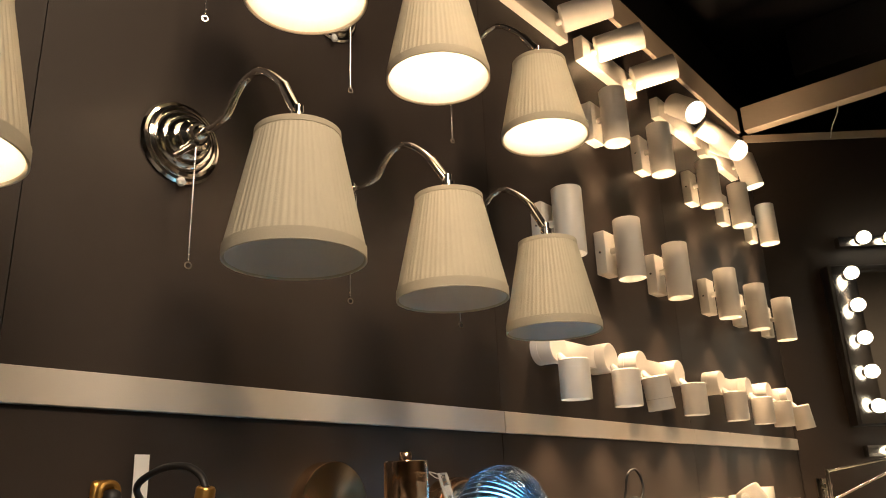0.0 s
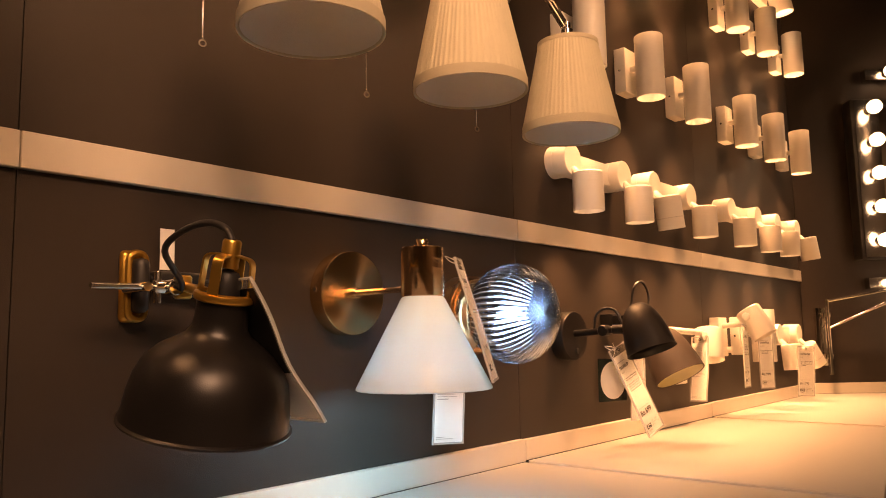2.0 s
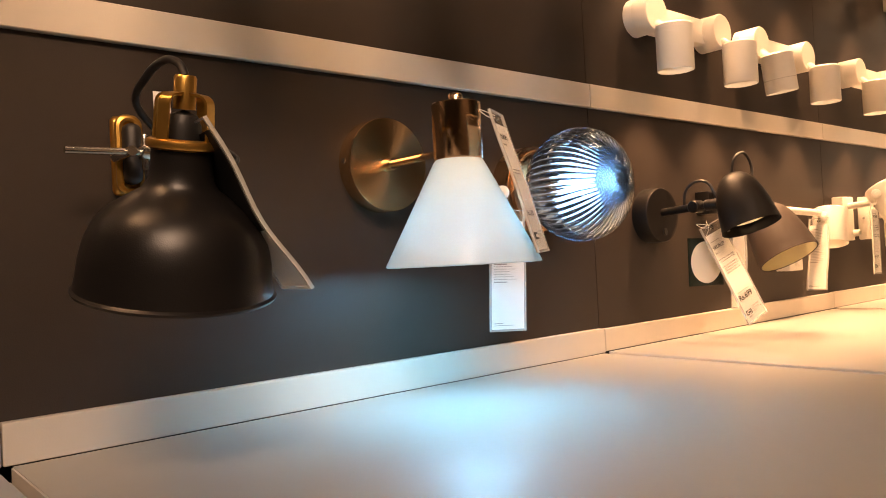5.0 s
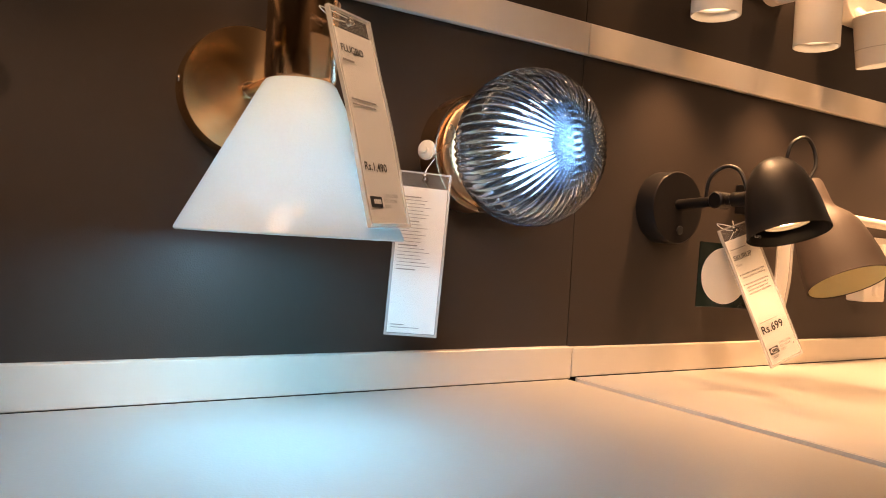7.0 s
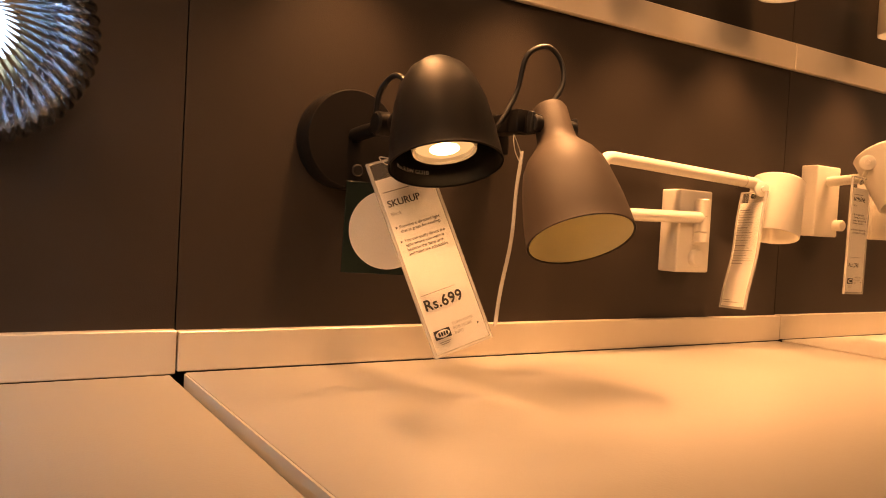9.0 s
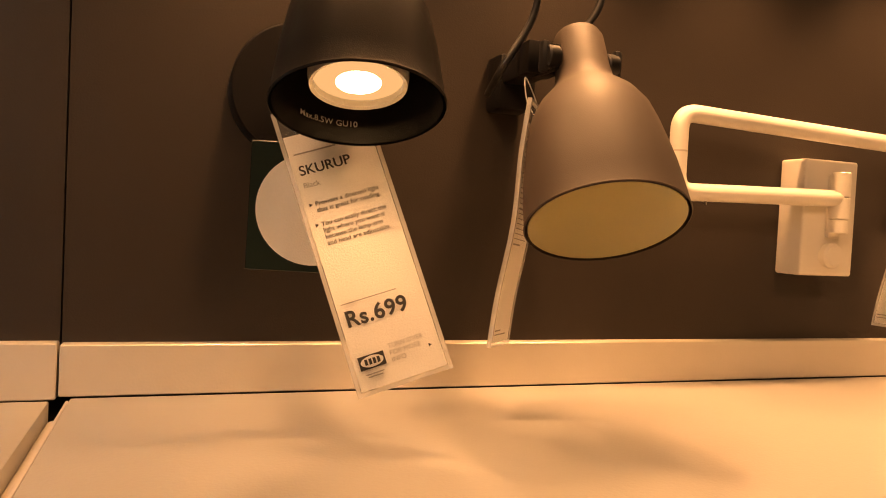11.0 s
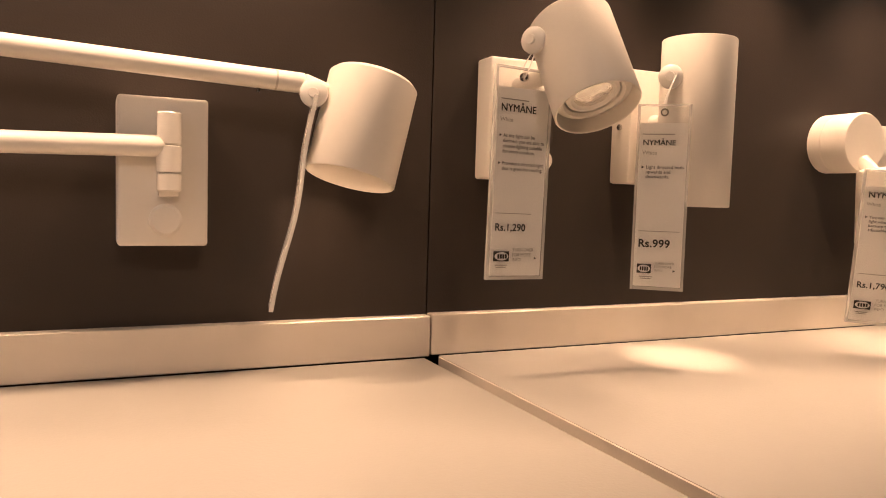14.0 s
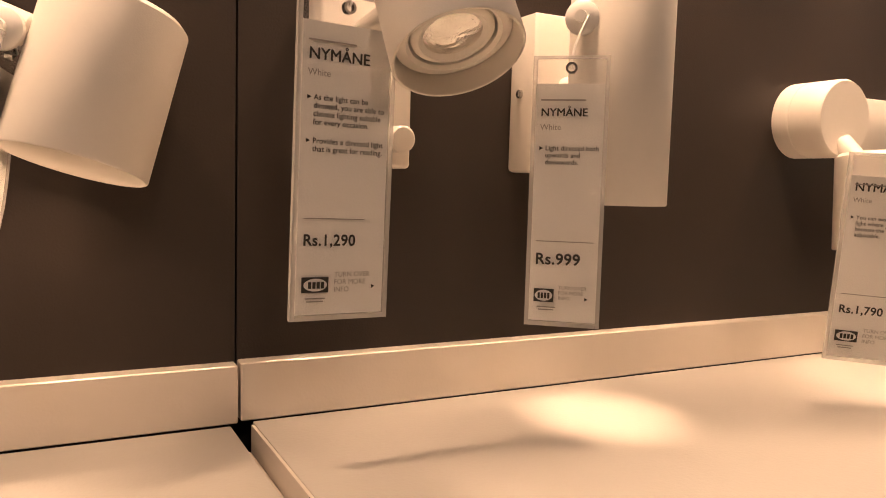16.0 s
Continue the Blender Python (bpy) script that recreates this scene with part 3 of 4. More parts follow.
def rail_spot(place, pitch, aims, group, power=0.0, label="white flat wall rail with two tube spots"):
    """A flat rail with long tube heads. The origin is on the wall at the first head."""
    t = thing("rail_spot", place, label, "spotlight", group)
    part("rail", box(-0.05, pitch + 0.05, -0.028, 0, -0.034, 0.034, 0.002), WHITE, t)
    for k, aim in enumerate(aims):
        a = Vector(aim).normalized()
        base = Vector((pitch * k, -0.075, 0.0))
        part("stem", rod((pitch * k, -0.028, 0), base, 0.009, 14), WHITE, t)
        L = 0.125
        mouth = base + a * (L * 0.75)
        head = part("head", lathe(cup_shell(0.036, L, floor_at=0.05), 36, mouth, -a), WHITE, t)
        part("bulb_face", lathe([(0, 0.018), (0.012, 0.017), (0.0315, 0.022), (0.0315, 0.03), (0, 0.03)], 28, mouth, -a), BULB_WARM if power else DARK_FRAME, head)
        if power:
            p = Vector(place) + mouth
            lamp("head_light", "SPOT", p, power, WARM, 0.02, p + a, spot_size=radians(80), spot_blend=0.8)
    return t


rail_spot((1.900, WALL, 2.490), 0.21, ((0.45, -0.85, 0.20), (0.45, -0.85, 0.20)), "top row of rail spots")
rail_spot((2.285, WALL, 2.482), 0.21, ((0.45, -0.85, 0.20), (0.45, -0.85, 0.20)), "top row of rail spots")
rail_spot((2.745, WALL, 2.482), 0.23, ((-0.40, -0.65, -0.62), (0.55, -0.50, -0.50)), "top row of rail spots", 2.0, "white flat wall rail with two lit tube spots")
rail_spot((3.10, WALL, 2.470), 0.22, ((-0.45, -0.65, -0.58), (0.1, -0.15, -1)), "top row of rail spots", 2.0, "white flat wall rail with two lit tube spots")

# ---- pleated shade lamps ----


def shade_lamp(place, lit, group, SX, cx=-0.217, cz=-0.056):
    """A turned wall plate, a swan-neck arm and a pleated fabric shade. The origin is on the wall at the plate."""
    word = "lit" if lit else "unlit"
    t = thing("shade_lamp", place, word + " nickel wall lamp with a pleated cream fabric shade", "wall lamp", group)
    part("wall_plate", lathe([(0.057, 0), (0.058, 0.003), (0.055, 0.007), (0.051, 0.0075), (0.050, 0.011), (0.046, 0.0135), (0.0425, 0.0125), (0.041, 0.017), (0.036, 0.0205), (0.0325, 0.0195), (0.031, 0.025), (0.026, 0.029), (0.0225, 0.0285), (0.0215, 0.036), (0.016, 0.041), (0.0135, 0.041), (0.0125, 0.050), (0.008, 0.055), (0, 0.056)], 48, (0, 0, 0), (0, -1, 0)), CHROME, t)
    part("finial", lathe([(0, 0), (0.004, 0.001), (0.006, 0.006), (0.004, 0.011), (0, 0.013)], 16, (0, -0.010, -0.052), (0, 0, -1)), PIN, t)
    # SX, cx: the shade's axis; cz: the height of its top above the plate
    arm = [(SX * f, cx * f, z) for f, z in ((0.23, 0.0), (0.33, 0.0), (0.43, 0.008), (0.50, 0.030), (0.57, 0.044), (0.68, 0.047), (0.80, 0.029), (0.90, 0.004), (0.985, cz + 0.030))]
    part("arm", tube(arm, 0.0052, 12, 8), CHROME, t)
    part("sleeve", rod((SX * 0.88, cx * 0.88, 0.010), (SX * 0.99, cx * 0.99, cz + 0.028), 0.0072, 16, 0.001), CHROME, t)
    part("shade_holder", join(rod((SX, cx, cz + 0.036), (SX, cx, cz + 0.018), 0.006, 14, 0.001), rod((SX, cx, cz + 0.024), (SX, cx, cz - 0.01), 0.0095, 16, 0.001)), CHROME, t)
    H, RB, RT = 0.1515, 0.0765, 0.0484
    lean = Vector((0, 0, 1))
    base = Vector((SX, cx, cz)) - lean * H
    pl = lambda a, h: 1 + 0.007 * math.sin(64 * a + 0.5 * math.sin(9 * a)) + 0.004 * math.sin(23 * a + 1.0)
    steps = 10
    outer = [(RB + (RT - RB) * k / steps, 0.012 + (H - 0.018) * k / steps) for k in range(steps + 1)]
    sh = part("shade", lathe(outer, 256, base, lean, ripple=pl), SHADE, t, "pleated cream fabric")
    part("lining", lathe([(RB - 0.0025, 0.002), (RT - 0.0025, H - 0.002)], 64, base, lean), SHADE_IN, sh)
    part("hem", lathe([(RB - 0.0008, 0.0), (RB + 0.0012, 0.0), (RB + 0.0010, 0.0135), (RB - 0.004, 0.0135)], 64, base, lean, closed=True), HEM, sh)
    part("top_band", lathe([(RT - 0.002, H - 0.007), (RT + 0.001, H - 0.007), (RT + 0.0006, H), (RT - 0.002, H)], 64, base, lean, closed=True), HEM, sh)
    part("spider", join(*[rod((SX, cx, cz - 0.006), (SX + math.cos(a) * RT, cx + math.sin(a) * RT, cz - 0.004), 0.0012, 6) for a in (0.3, 2.4, 4.5)]), STEEL, sh)
    if lit:
        part("bulb", lathe([(0, 0), (0.014, 0.004), (0.021, 0.018), (0.016, 0.036), (0.011, 0.05), (0.011, 0.062), (0, 0.062)], 24, (SX, cx, cz - 0.09)), BULB_WARM, t)
        x, y, z = place
        lamp("shade_light", "POINT", (x + SX, y + cx, z + cz - 0.075), 6.5, WARM, 0.022)
    part("pull_outlet", rod((-0.017, -0.020, -0.030), (-0.017, -0.071, -0.030), 0.004, 12, 0.001), CHROME, t)
    beads = []
    L = 0.131
    for k in range(44):
        beads.append(lathe([(0, -0.0017), (0.0017, 0), (0, 0.0017)], 6, (-0.017, -0.068, -0.052 - L * k / 43)))
    part("pull_chain", join(rod((-0.017, -0.068, -0.030), (-0.017, -0.068, -0.052 - L), 0.0007, 6), *beads), STEEL, t)
    part("pull_ring", lathe([(0.0030, -0.001), (0.0048, -0.001), (0.0048, 0.001), (0.0030, 0.001)], 16, (-0.017, -0.068, -0.189), (0.3, 1, 0), closed=True), STEEL, t)
    return t


# the arms are swung a little to one side, each by its own amount
for x, low, high in ((1.109, (0.0104, -0.2336, -0.0636), (0.033, -0.214, -0.0536)), (1.372, (0.0353, -0.2167, -0.0557), (0.023, -0.2166, -0.0624)), (1.626, (0.0370, -0.2175, -0.0654), (0.060, -0.2175, -0.0561))):
    shade_lamp((x, WALL, 1.815), False, "row of shade lamps", *low)
    shade_lamp((x, WALL, 2.158), True, "row of shade lamps", *high)
shade_lamp((0.768, WALL, 1.821), True, "row of shade lamps", -0.002, -0.221, -0.054)

# ---- black and gold clamp lamp ----


def ribbon(points, across, width, thick):
    """A flat metal band along points."""
    bm = bmesh.new()
    last = None
    for i, p in enumerate(points):
        d = (points[min(i + 1, len(points) - 1)] - points[max(i - 1, 0)]).normalized()
        n, w = d.cross(across).normalized() * thick / 2, across.normalized() * width / 2
        ring = [bm.verts.new(p + u) for u in (w + n, -w + n, -w - n, w - n)]
        if last:
            for j in range(4):
                bm.faces.new((last[j], last[(j + 1) % 4], ring[(j + 1) % 4], ring[j]))
        else:
            bm.faces.new(ring[::-1])
        last = ring
    bm.faces.new(last)
    bmesh.ops.recalc_face_normals(bm, faces=bm.faces[:])
    return bm


k = thing("clamp_lamp", (1.032, WALL, 1.339), "matt black dome lamp with gold fittings clamped to the wall", "wall lamp")
pad = [(-0.010, 0.037), (0.010, 0.037), (0.010, -0.037), (-0.010, -0.037)]
pf = [Vector((x + 0.014, -0.018, z + 0.004)) for x, z in pad]
loop = bent_corner([(pf[0] + pf[3]) / 2, pf[0], pf[1], pf[2], pf[3], (pf[0] + pf[3]) / 2], 0.010, 5)
part("pad_frame", join(box(0.000, 0.028, -0.010, 0.0, -0.037, 0.045, 0.006, 3), tube(loop, 0.004, 8, 1)), GOLD, k, "gold lacquered wall clamp")
part("rubber_pad", box(0.006, 0.024, -0.034, -0.011, -0.027, 0.035, 0.008, 3), RUBBER, k)
part("threaded_rod", rod((-0.058, -0.062, -0.001), (0.062, -0.062, 0.001), 0.0035, 12), STEEL, k)
part("wing_nut", join(rod((0.010, -0.062, 0), (0.022, -0.062, 0), 0.008, 14, 0.001), box(0.012, 0.018, -0.066, -0.058, -0.018, 0.018, 0.002)), STEEL, k)
part("clamp_screw", join(rod((0, -0.02, 0), (0, -0.07, 0), 0.005, 12), rod((0.03, -0.055, 0.0), (0.03, -0.075, 0.0), 0.009, 16, 0.001)), STEEL, k)
part("knuckle", join(rod((0.045, -0.062, -0.012), (0.045, -0.062, 0.014), 0.010, 16, 0.002), tube([(0.045, -0.062, 0.002), (0.03, -0.13, -0.008), (0.0, -0.19, -0.014), (-0.02, -0.222, -0.016)], 0.0055, 10)), GOLD, k)
DX, DY, DZ = -0.019, -0.215, -0.1330
prof = [(0.0764, -0.001), (0.0772, 0.0012), (0.0749, 0.003), (0.0733, 0.012), (0.0718, 0.026), (0.0681, 0.042), (0.0614, 0.056), (0.051, 0.067), (0.0385, 0.075), (0.0291, 0.081), (0.0245, 0.088), (0.0233, 0.098), (0.0229, 0.117)]
inn = [(r - 0.0018, h - 0.0005) for r, h in prof]
axis = (0.0, -0.235, 1)
dome = part("dome", lathe(ring_profile(prof, inn), 64, (DX, DY, DZ), axis, closed=True), BLACK, k, "matt black metal dome")
q = UP.rotation_difference(Vector(axis).normalized())
P = lambda x, y, z: Vector((DX, DY, DZ)) + q @ Vector((x, y, z))
part("collar", lathe([(0.0230, 0.111), (0.0265, 0.1125), (0.0275, 0.1155), (0.0265, 0.1185), (0.0230, 0.120)], 40, (DX, DY, DZ), axis, closed=True), GOLD, k)
for i in range(4):
    a = i * math.pi / 2 + 0.55
    c, sn = math.cos(a), math.sin(a)
    pts = [P(0.0240 * c, 0.0240 * sn, 0.116), P(0.0225 * c, 0.0225 * sn, 0.152), P(0.007 * c, 0.007 * sn, 0.154)]
    part("strap", ribbon(bent_corner(pts, 0.007), q @ Vector((-sn, c, 0)), 0.0095, 0.0018), GOLD, k)
part("cap", lathe([(0, 0.142), (0.0085, 0.142), (0.0085, 0.1655), (0.0072, 0.1675), (0, 0.1675)], 24, (DX, DY, DZ), axis), GOLD, k)
part("socket", lathe([(0, 0.110), (0.0135, 0.110), (0.0135, 0.130), (0.010, 0.138), (0, 0.142)], 24, (DX, DY, DZ), axis), RUBBER, k)
part("cord", tube([P(0, 0, 0.166), P(-0.001, 0.012, 0.176), P(-0.002, 0.040, 0.178), P(0.0, 0.085, 0.165), P(0.006, 0.125, 0.140), (0.030, -0.085, 0.004), (0.040, -0.055, -0.006), (0.05, -0.014, 0.004)], 0.0034, 10), RUBBER, k)
sw = thing("cord_switch", (1.097, WALL, 1.351), "black inline cord switch with a looped cord against the wall", "cord switch")
part("housing", box(-0.034, 0.030, -0.026, -0.010, -0.008, 0.010, 0.004, 3), RUBBER, sw)
part("rocker", box(-0.006, 0.004, -0.0285, -0.024, -0.002, 0.006, 0.001), PIN, sw)
part("cord", tube([(0.028, -0.018, 0.0), (0.052, -0.016, 0.002), (0.066, -0.018, -0.006), (0.058, -0.022, -0.014), (0.03, -0.022, -0.013), (-0.02, -0.020, -0.004), (-0.055, -0.016, 0.012)], 0.0026, 8), RUBBER, sw)
part("label", bend(sheet(-0.024, -0.006, 0.060, 0.012, -0.018, 0.0008, 6), 0.02), PAPER, sw, "blank white paper flag")
rt = price_tag((1.024, 0.952, 1.326), (-26, 0, 86), "back of a curled price card hanging beside the black dome lamp", None, "", -0.10, 0.0, 0.154, facts=True, hook=(-0.004, 0.012, 0.0))
part("dark_flap", bend(sheet(-0.027, 0.027, 0.0, -0.085, 0.0022, 0.0010), -0.10), RUBBER, rt, "black upper half of the card")

# ---- brass lamp with a white glass cone ----
c = thing("cone_lamp", (1.368, WALL, 1.345), "brushed brass wall lamp with a lit white opal glass cone", "wall lamp")
part("wall_plate", lathe([(0, 0.0), (0.0595, 0.0), (0.0605, 0.001), (0.0605, 0.024), (0.0595, 0.0255), (0, 0.0258)], 72, (0, 0, 0), (0, -1, 0)), BRASS, c, "round brushed brass plate")
part("plate_screw", lathe([(0, 0), (0.0035, 0), (0.0035, 0.001), (0, 0.0015)], 14, (-0.0605, -0.012, 0.004), (-1, 0, 0)), STEEL, c)
part("arm", rod((0, -0.024, 0.0), (0, -0.15, 0.0), 0.0045, 16), BRASS_UP, c)
part("arm_collar", rod((0, -0.024, 0.0), (0, -0.034, 0.0), 0.008, 20, 0.001), BRASS_UP, c)
CYL = -0.159
part("cap", lathe([(0, 0.053), (0.0275, 0.053), (0.0285, 0.052), (0.0285, -0.010), (0.027, -0.012), (0, -0.012)], 48, (0, CYL, 0.0)), BRASS_UP, c, "brushed brass lamp holder")
part("knob", lathe([(0, 0.053), (0.0085, 0.053), (0.0085, 0.062), (0.0070, 0.0645), (0, 0.065)], 24, (0, CYL, 0.0)), BRASS_UP, c)
co = [(0.0878, -0.1325), (0.0891, -0.1315), (0.0888, -0.1295), (0.0290, -0.0145), (0.0265, -0.012), (0.018, -0.0115)]
ci = [(0.0858, -0.1320), (0.0853, -0.1300), (0.0262, -0.0160), (0.0175, -0.0140)]
part("shade", lathe(ring_profile(co, ci), 72, (0, CYL, 0), closed=True), OPAL, c, "white opal glass cone")
part("bulb", lathe([(0, 0), (0.016, 0.004), (0.023, 0.018), (0.018, 0.036), (0.012, 0.05), (0.012, 0.066), (0, 0.066)], 24, (0, CYL, -0.088)), BULB_COOL, c)
lamp("cone_light", "POINT", (1.368, WALL + CYL, 1.234), 2.1, COOL, 0.024)
price_tag((1.3865, 0.992, 1.3716), ((1.4125, 0.957, 1.2285), 30), "price card lying against the white glass cone", None, "Rs.1,490", 0.02, 0, 0.165, hook=(-0.018, 0.012, 0.016))

# ---- brass base with a ribbed glass globe ----
g = thing("globe_lamp", (1.638, WALL, 1.3155), "brass wall lamp with a lit ribbed clear glass globe", "wall lamp")
part("base", lathe([(0, 0), (0.066, 0), (0.067, 0.001), (0.067, 0.032), (0.066, 0.0335), (0.040, 0.034), (0, 0.034)], 64, (0, 0, 0), (0, -1, 0)), BRASS_DIM, g, "round brass base")
part("gallery", lathe([(0.048, 0.033), (0.060, 0.033), (0.061, 0.035), (0.061, 0.040), (0.058, 0.042), (0.048, 0.042)], 64, (0, 0, 0), (0, -1, 0), closed=True), BRASS_DIM, g)
n, RG, FLAT, MID_G = 26, 0.0795, 0.0672, 0.118
outp, inp = [], []
for i in range(n + 1):
    a = math.radians(36 + (180 - 36) * i / n)
    outp.append((max(RG * math.sin(a), 0.0), MID_G - (0.0830 if a < math.pi / 2 else FLAT) * math.cos(a)))
    inp.append((max((RG - 0.0040) * math.sin(a), 0.0), MID_G - (0.0790 if a < math.pi / 2 else FLAT - 0.0040) * math.cos(a)))
rib = lambda a, h: 1 + 0.040 * (abs(math.sin(27 * a + 9 * max(0.0, h - 0.12))) - 0.5)
glass = lathe(outp, 432, (0, 0, 0), (0, -1, 0), ripple=rib)
gl_in = lathe(inp, 96, (0, 0, 0), (0, -1, 0))
bmesh.ops.reverse_faces(gl_in, faces=gl_in.faces[:])
shell = part("globe", join(glass, gl_in), RIBBED, g, "ribbed clear glass globe")
shell.visible_shadow = False
part("socket", rod((0, -0.034, 0), (0, -0.068, 0), 0.016, 24, 0.001), PIN, g)
part("bulb", lathe([(0.012, 0.064), (0.0145, 0.070), (0.022, 0.084), (0.0270, 0.100), (0.0250, 0.117), (0.015, 0.128), (0, 0.132)], 32, (0, 0, 0), (0, -1, 0)), BULB_COOL, g)
lamp("globe_light", "POINT", (1.638, WALL - 0.104, 1.3155), 1.5, COOL, 0.026)
alarm_pin((1.565, WALL - 0.030, 1.311), (-1, -0.45, 0))
price_tag((1.5535, 1.153, 1.275), (0, 2, -20), "product fact card hanging from the brass globe lamp", None, "", 0.02, 0, 0.172, facts=True, hook=(0.012, 0.02, 0.028))

# ---- black swivel lamp ----
b = thing("swivel_lamp", (1.961, WALL, 1.278), "matt black wall reading lamp with a lit bullet head", "wall lamp")
part("wall_plate", lathe([(0, 0), (0.0480, 0), (0.0490, 0.001), (0.0490, 0.029), (0.0475, 0.031), (0, 0.0312)], 64, (0, 0, 0), (0, -1, 0)), BLACK_SATIN, b)
part("switch_button", rod((0.004, -0.031, -0.030), (0.004, -0.034, -0.030), 0.006, 18, 0.001), RUBBER, b)
part("arm", join(rod((0, -0.03, 0.004), (0.002, -0.115, 0.010), 0.007, 16, 0.001)), BLACK_SATIN, b)
part("knuckle", join(rod((-0.012, -0.098, 0.009), (0.014, -0.098, 0.009), 0.011, 20, 0.002), rod((0.002, -0.115, 0.010), (0.005, -0.160, 0.012), 0.0095, 16, 0.001)), BLACK_SATIN, b)
part("cord", tube([(0.0, -0.075, 0.010), (0.0, -0.080, 0.038), (0.002, -0.100, 0.052), (0.003, -0.122, 0.046), (0.003, -0.135, 0.020)], 0.0026, 10), RUBBER, b)
HX, HY, HZ = 0.009, -0.1907, -0.0318
ax = (0.05, 0.36, 1)
hp = [(0.0470, 0), (0.0478, 0.001), (0.0470, 0.003), (0.0455, 0.015), (0.0430, 0.035), (0.0390, 0.055), (0.0330, 0.073), (0.0250, 0.086), (0.0150, 0.094), (0, 0.0965)]
hi = [(0.0455, 0.0008), (0.0440, 0.015), (0.0415, 0.034), (0.0375, 0.052), (0, 0.053)]
head = part("head", lathe(ring_profile(hp, hi), 64, (HX, HY, HZ), ax), BLACK_SATIN, b, "matt black bullet-shaped head")
part("bulb_rim", lathe([(0.0245, 0.014), (0.0265, 0.013), (0.0275, 0.018), (0.0275, 0.034), (0.0245, 0.034)], 40, (HX, HY, HZ), ax, closed=True), LENS_OFF, head)
part("bulb_face", lathe([(0, 0.0160), (0.0125, 0.0155), (0.0165, 0.0148), (0.0205, 0.0160), (0.0245, 0.018), (0.0245, 0.03), (0, 0.03)], 36, (HX, HY, HZ), ax), BULB_RING, head)
part("bulb_centre", lathe([(0, 0.0140), (0.009, 0.0142), (0.0125, 0.0153), (0, 0.0158)], 28, (HX, HY, HZ), ax), BULB_SPOT, head)
note = lettering("Max.8.5W GU10", 0.0052, bold=0.015)
wide = max(v.co.x for v in note.verts)
qh = UP.rotation_difference(Vector(ax).normalized())
for v in note.verts:
    a = radians(102) + (wide / 2 - v.co.x) / 0.0435
    v.co = Vector((HX, HY, HZ)) + qh @ Vector((0.0434 * math.cos(a), 0.0434 * math.sin(a), 0.0105 + v.co.z))
part("lettering", note, PIN, head, smooth=False)
hw = Vector((1.961 + HX, WALL + HY, 1.278 + HZ))
aim = -Vector(ax).normalized()
lamp("head_light", "SPOT", hw - aim * 0.012, 1.6, WARM, 0.02, hw + aim, spot_size=radians(130), spot_blend=0.7)
sq = thing("square_tag", (1.962, 1.090, 1.2325), "dark green square card with a white disc", "hang tag", "", (0, 1, -12))
part("card", box(-0.040, 0.040, -0.001, 0.001, -0.081, 0.0, 0.0004, 1), GREEN_CARD, sq, smooth=False)
part("disc", lathe([(0, 0), (0.0355, 0), (0.0355, 0.0008), (0, 0.0008)], 48, (0.0, -0.0012, -0.041), (0, -1, 0)), PAPER, sq)
part("loop", tube([(0.0, 0, -0.003), (0.01, 0.0, 0.015), (0.018, 0.012, 0.03)], 0.0005, 6), PIN, sq)
price_tag((1.9620, 1.075, 1.2470), (-15.0, -18.5, -4.7), "price card of the black reading lamp, hanging askew", ("SKURUP", "Black", ("Provides a directed light\nthat is great for reading.", "You can easily direct the\nlight where you want it\nbecause the lamp arm\nand head are adjustable.")), "Rs.699", 0.0, 0, 0.178, 0.058, big=0.0133, hook=(-0.006, 0.02, 0.018))

# ---- taupe work lamp ----
d = thing("work_lamp", (2.118, WALL, 1.31), "dark taupe metal wall lamp with a bell-shaped head", "wall lamp")
part("wall_bracket", box(0.000, 0.032, -0.030, 0.0, -0.030, 0.014, 0.003), BLACK_SATIN, d)
part("arm", box(0.002, 0.024, -0.085, -0.028, -0.010, 0.010, 0.002), BLACK_SATIN, d)
RM, TP = Vector((0.020, -0.170, -0.1190)), Vector((0.031, -0.096, 0.015))
ax = (TP - RM).normalized()
L = (TP - RM).length
bp = [(0.0522, 0.0), (0.0531, 0.001), (0.0526, 0.003), (0.0518, 0.016), (0.0500, 0.034), (0.0474, 0.050), (0.0447, 0.065), (0.0412, 0.079), (0.0350, 0.091), (0.0285, 0.099), (0.0236, 0.1050), (0.0206, 0.111), (0.0194, 0.120), (0.0184, L - 0.005), (0.0165, L), (0, L)]
bi = [(0.0509, 0.0008), (0.0500, 0.016), (0.0482, 0.034), (0.0456, 0.050), (0.0429, 0.065), (0.0390, 0.079), (0, 0.0900)]
bell = part("head", lathe(ring_profile(bp, bi), 64, RM, ax), TAUPE, d, "dark taupe bell head")
bin_ = [(r - 0.0006, h) for r, h in bi[:-1]] + [(0, 0.0893)]
part("inside", lathe(bin_, 64, RM, ax), CREAM_IN, bell, "cream inside")
N = RM + ax * (L * 0.86)
side = Vector((1, 0.1, 0)).normalized()
part("fork", join(rod(N - side * 0.020, N + side * 0.020, 0.004, 12), box(N.x - 0.024, N.x - 0.019, N.y - 0.006, -0.075, N.z - 0.009, N.z + 0.009, 0.001), box(-0.004, 0.022, -0.090, -0.070, -0.012, 0.012, 0.002)), BLACK_SATIN, d)
for sgn in (-1, 1):
    p = N + side * sgn * 0.020
    part("wing_knob", join(rod(p, p + side * sgn * 0.010, 0.0085, 16, 0.001), box(p.x + sgn * 0.010 - 0.003, p.x + sgn * 0.010 + 0.003, p.y - 0.004, p.y + 0.004, p.z - 0.011, p.z + 0.011, 0.002)), RUBBER, d)
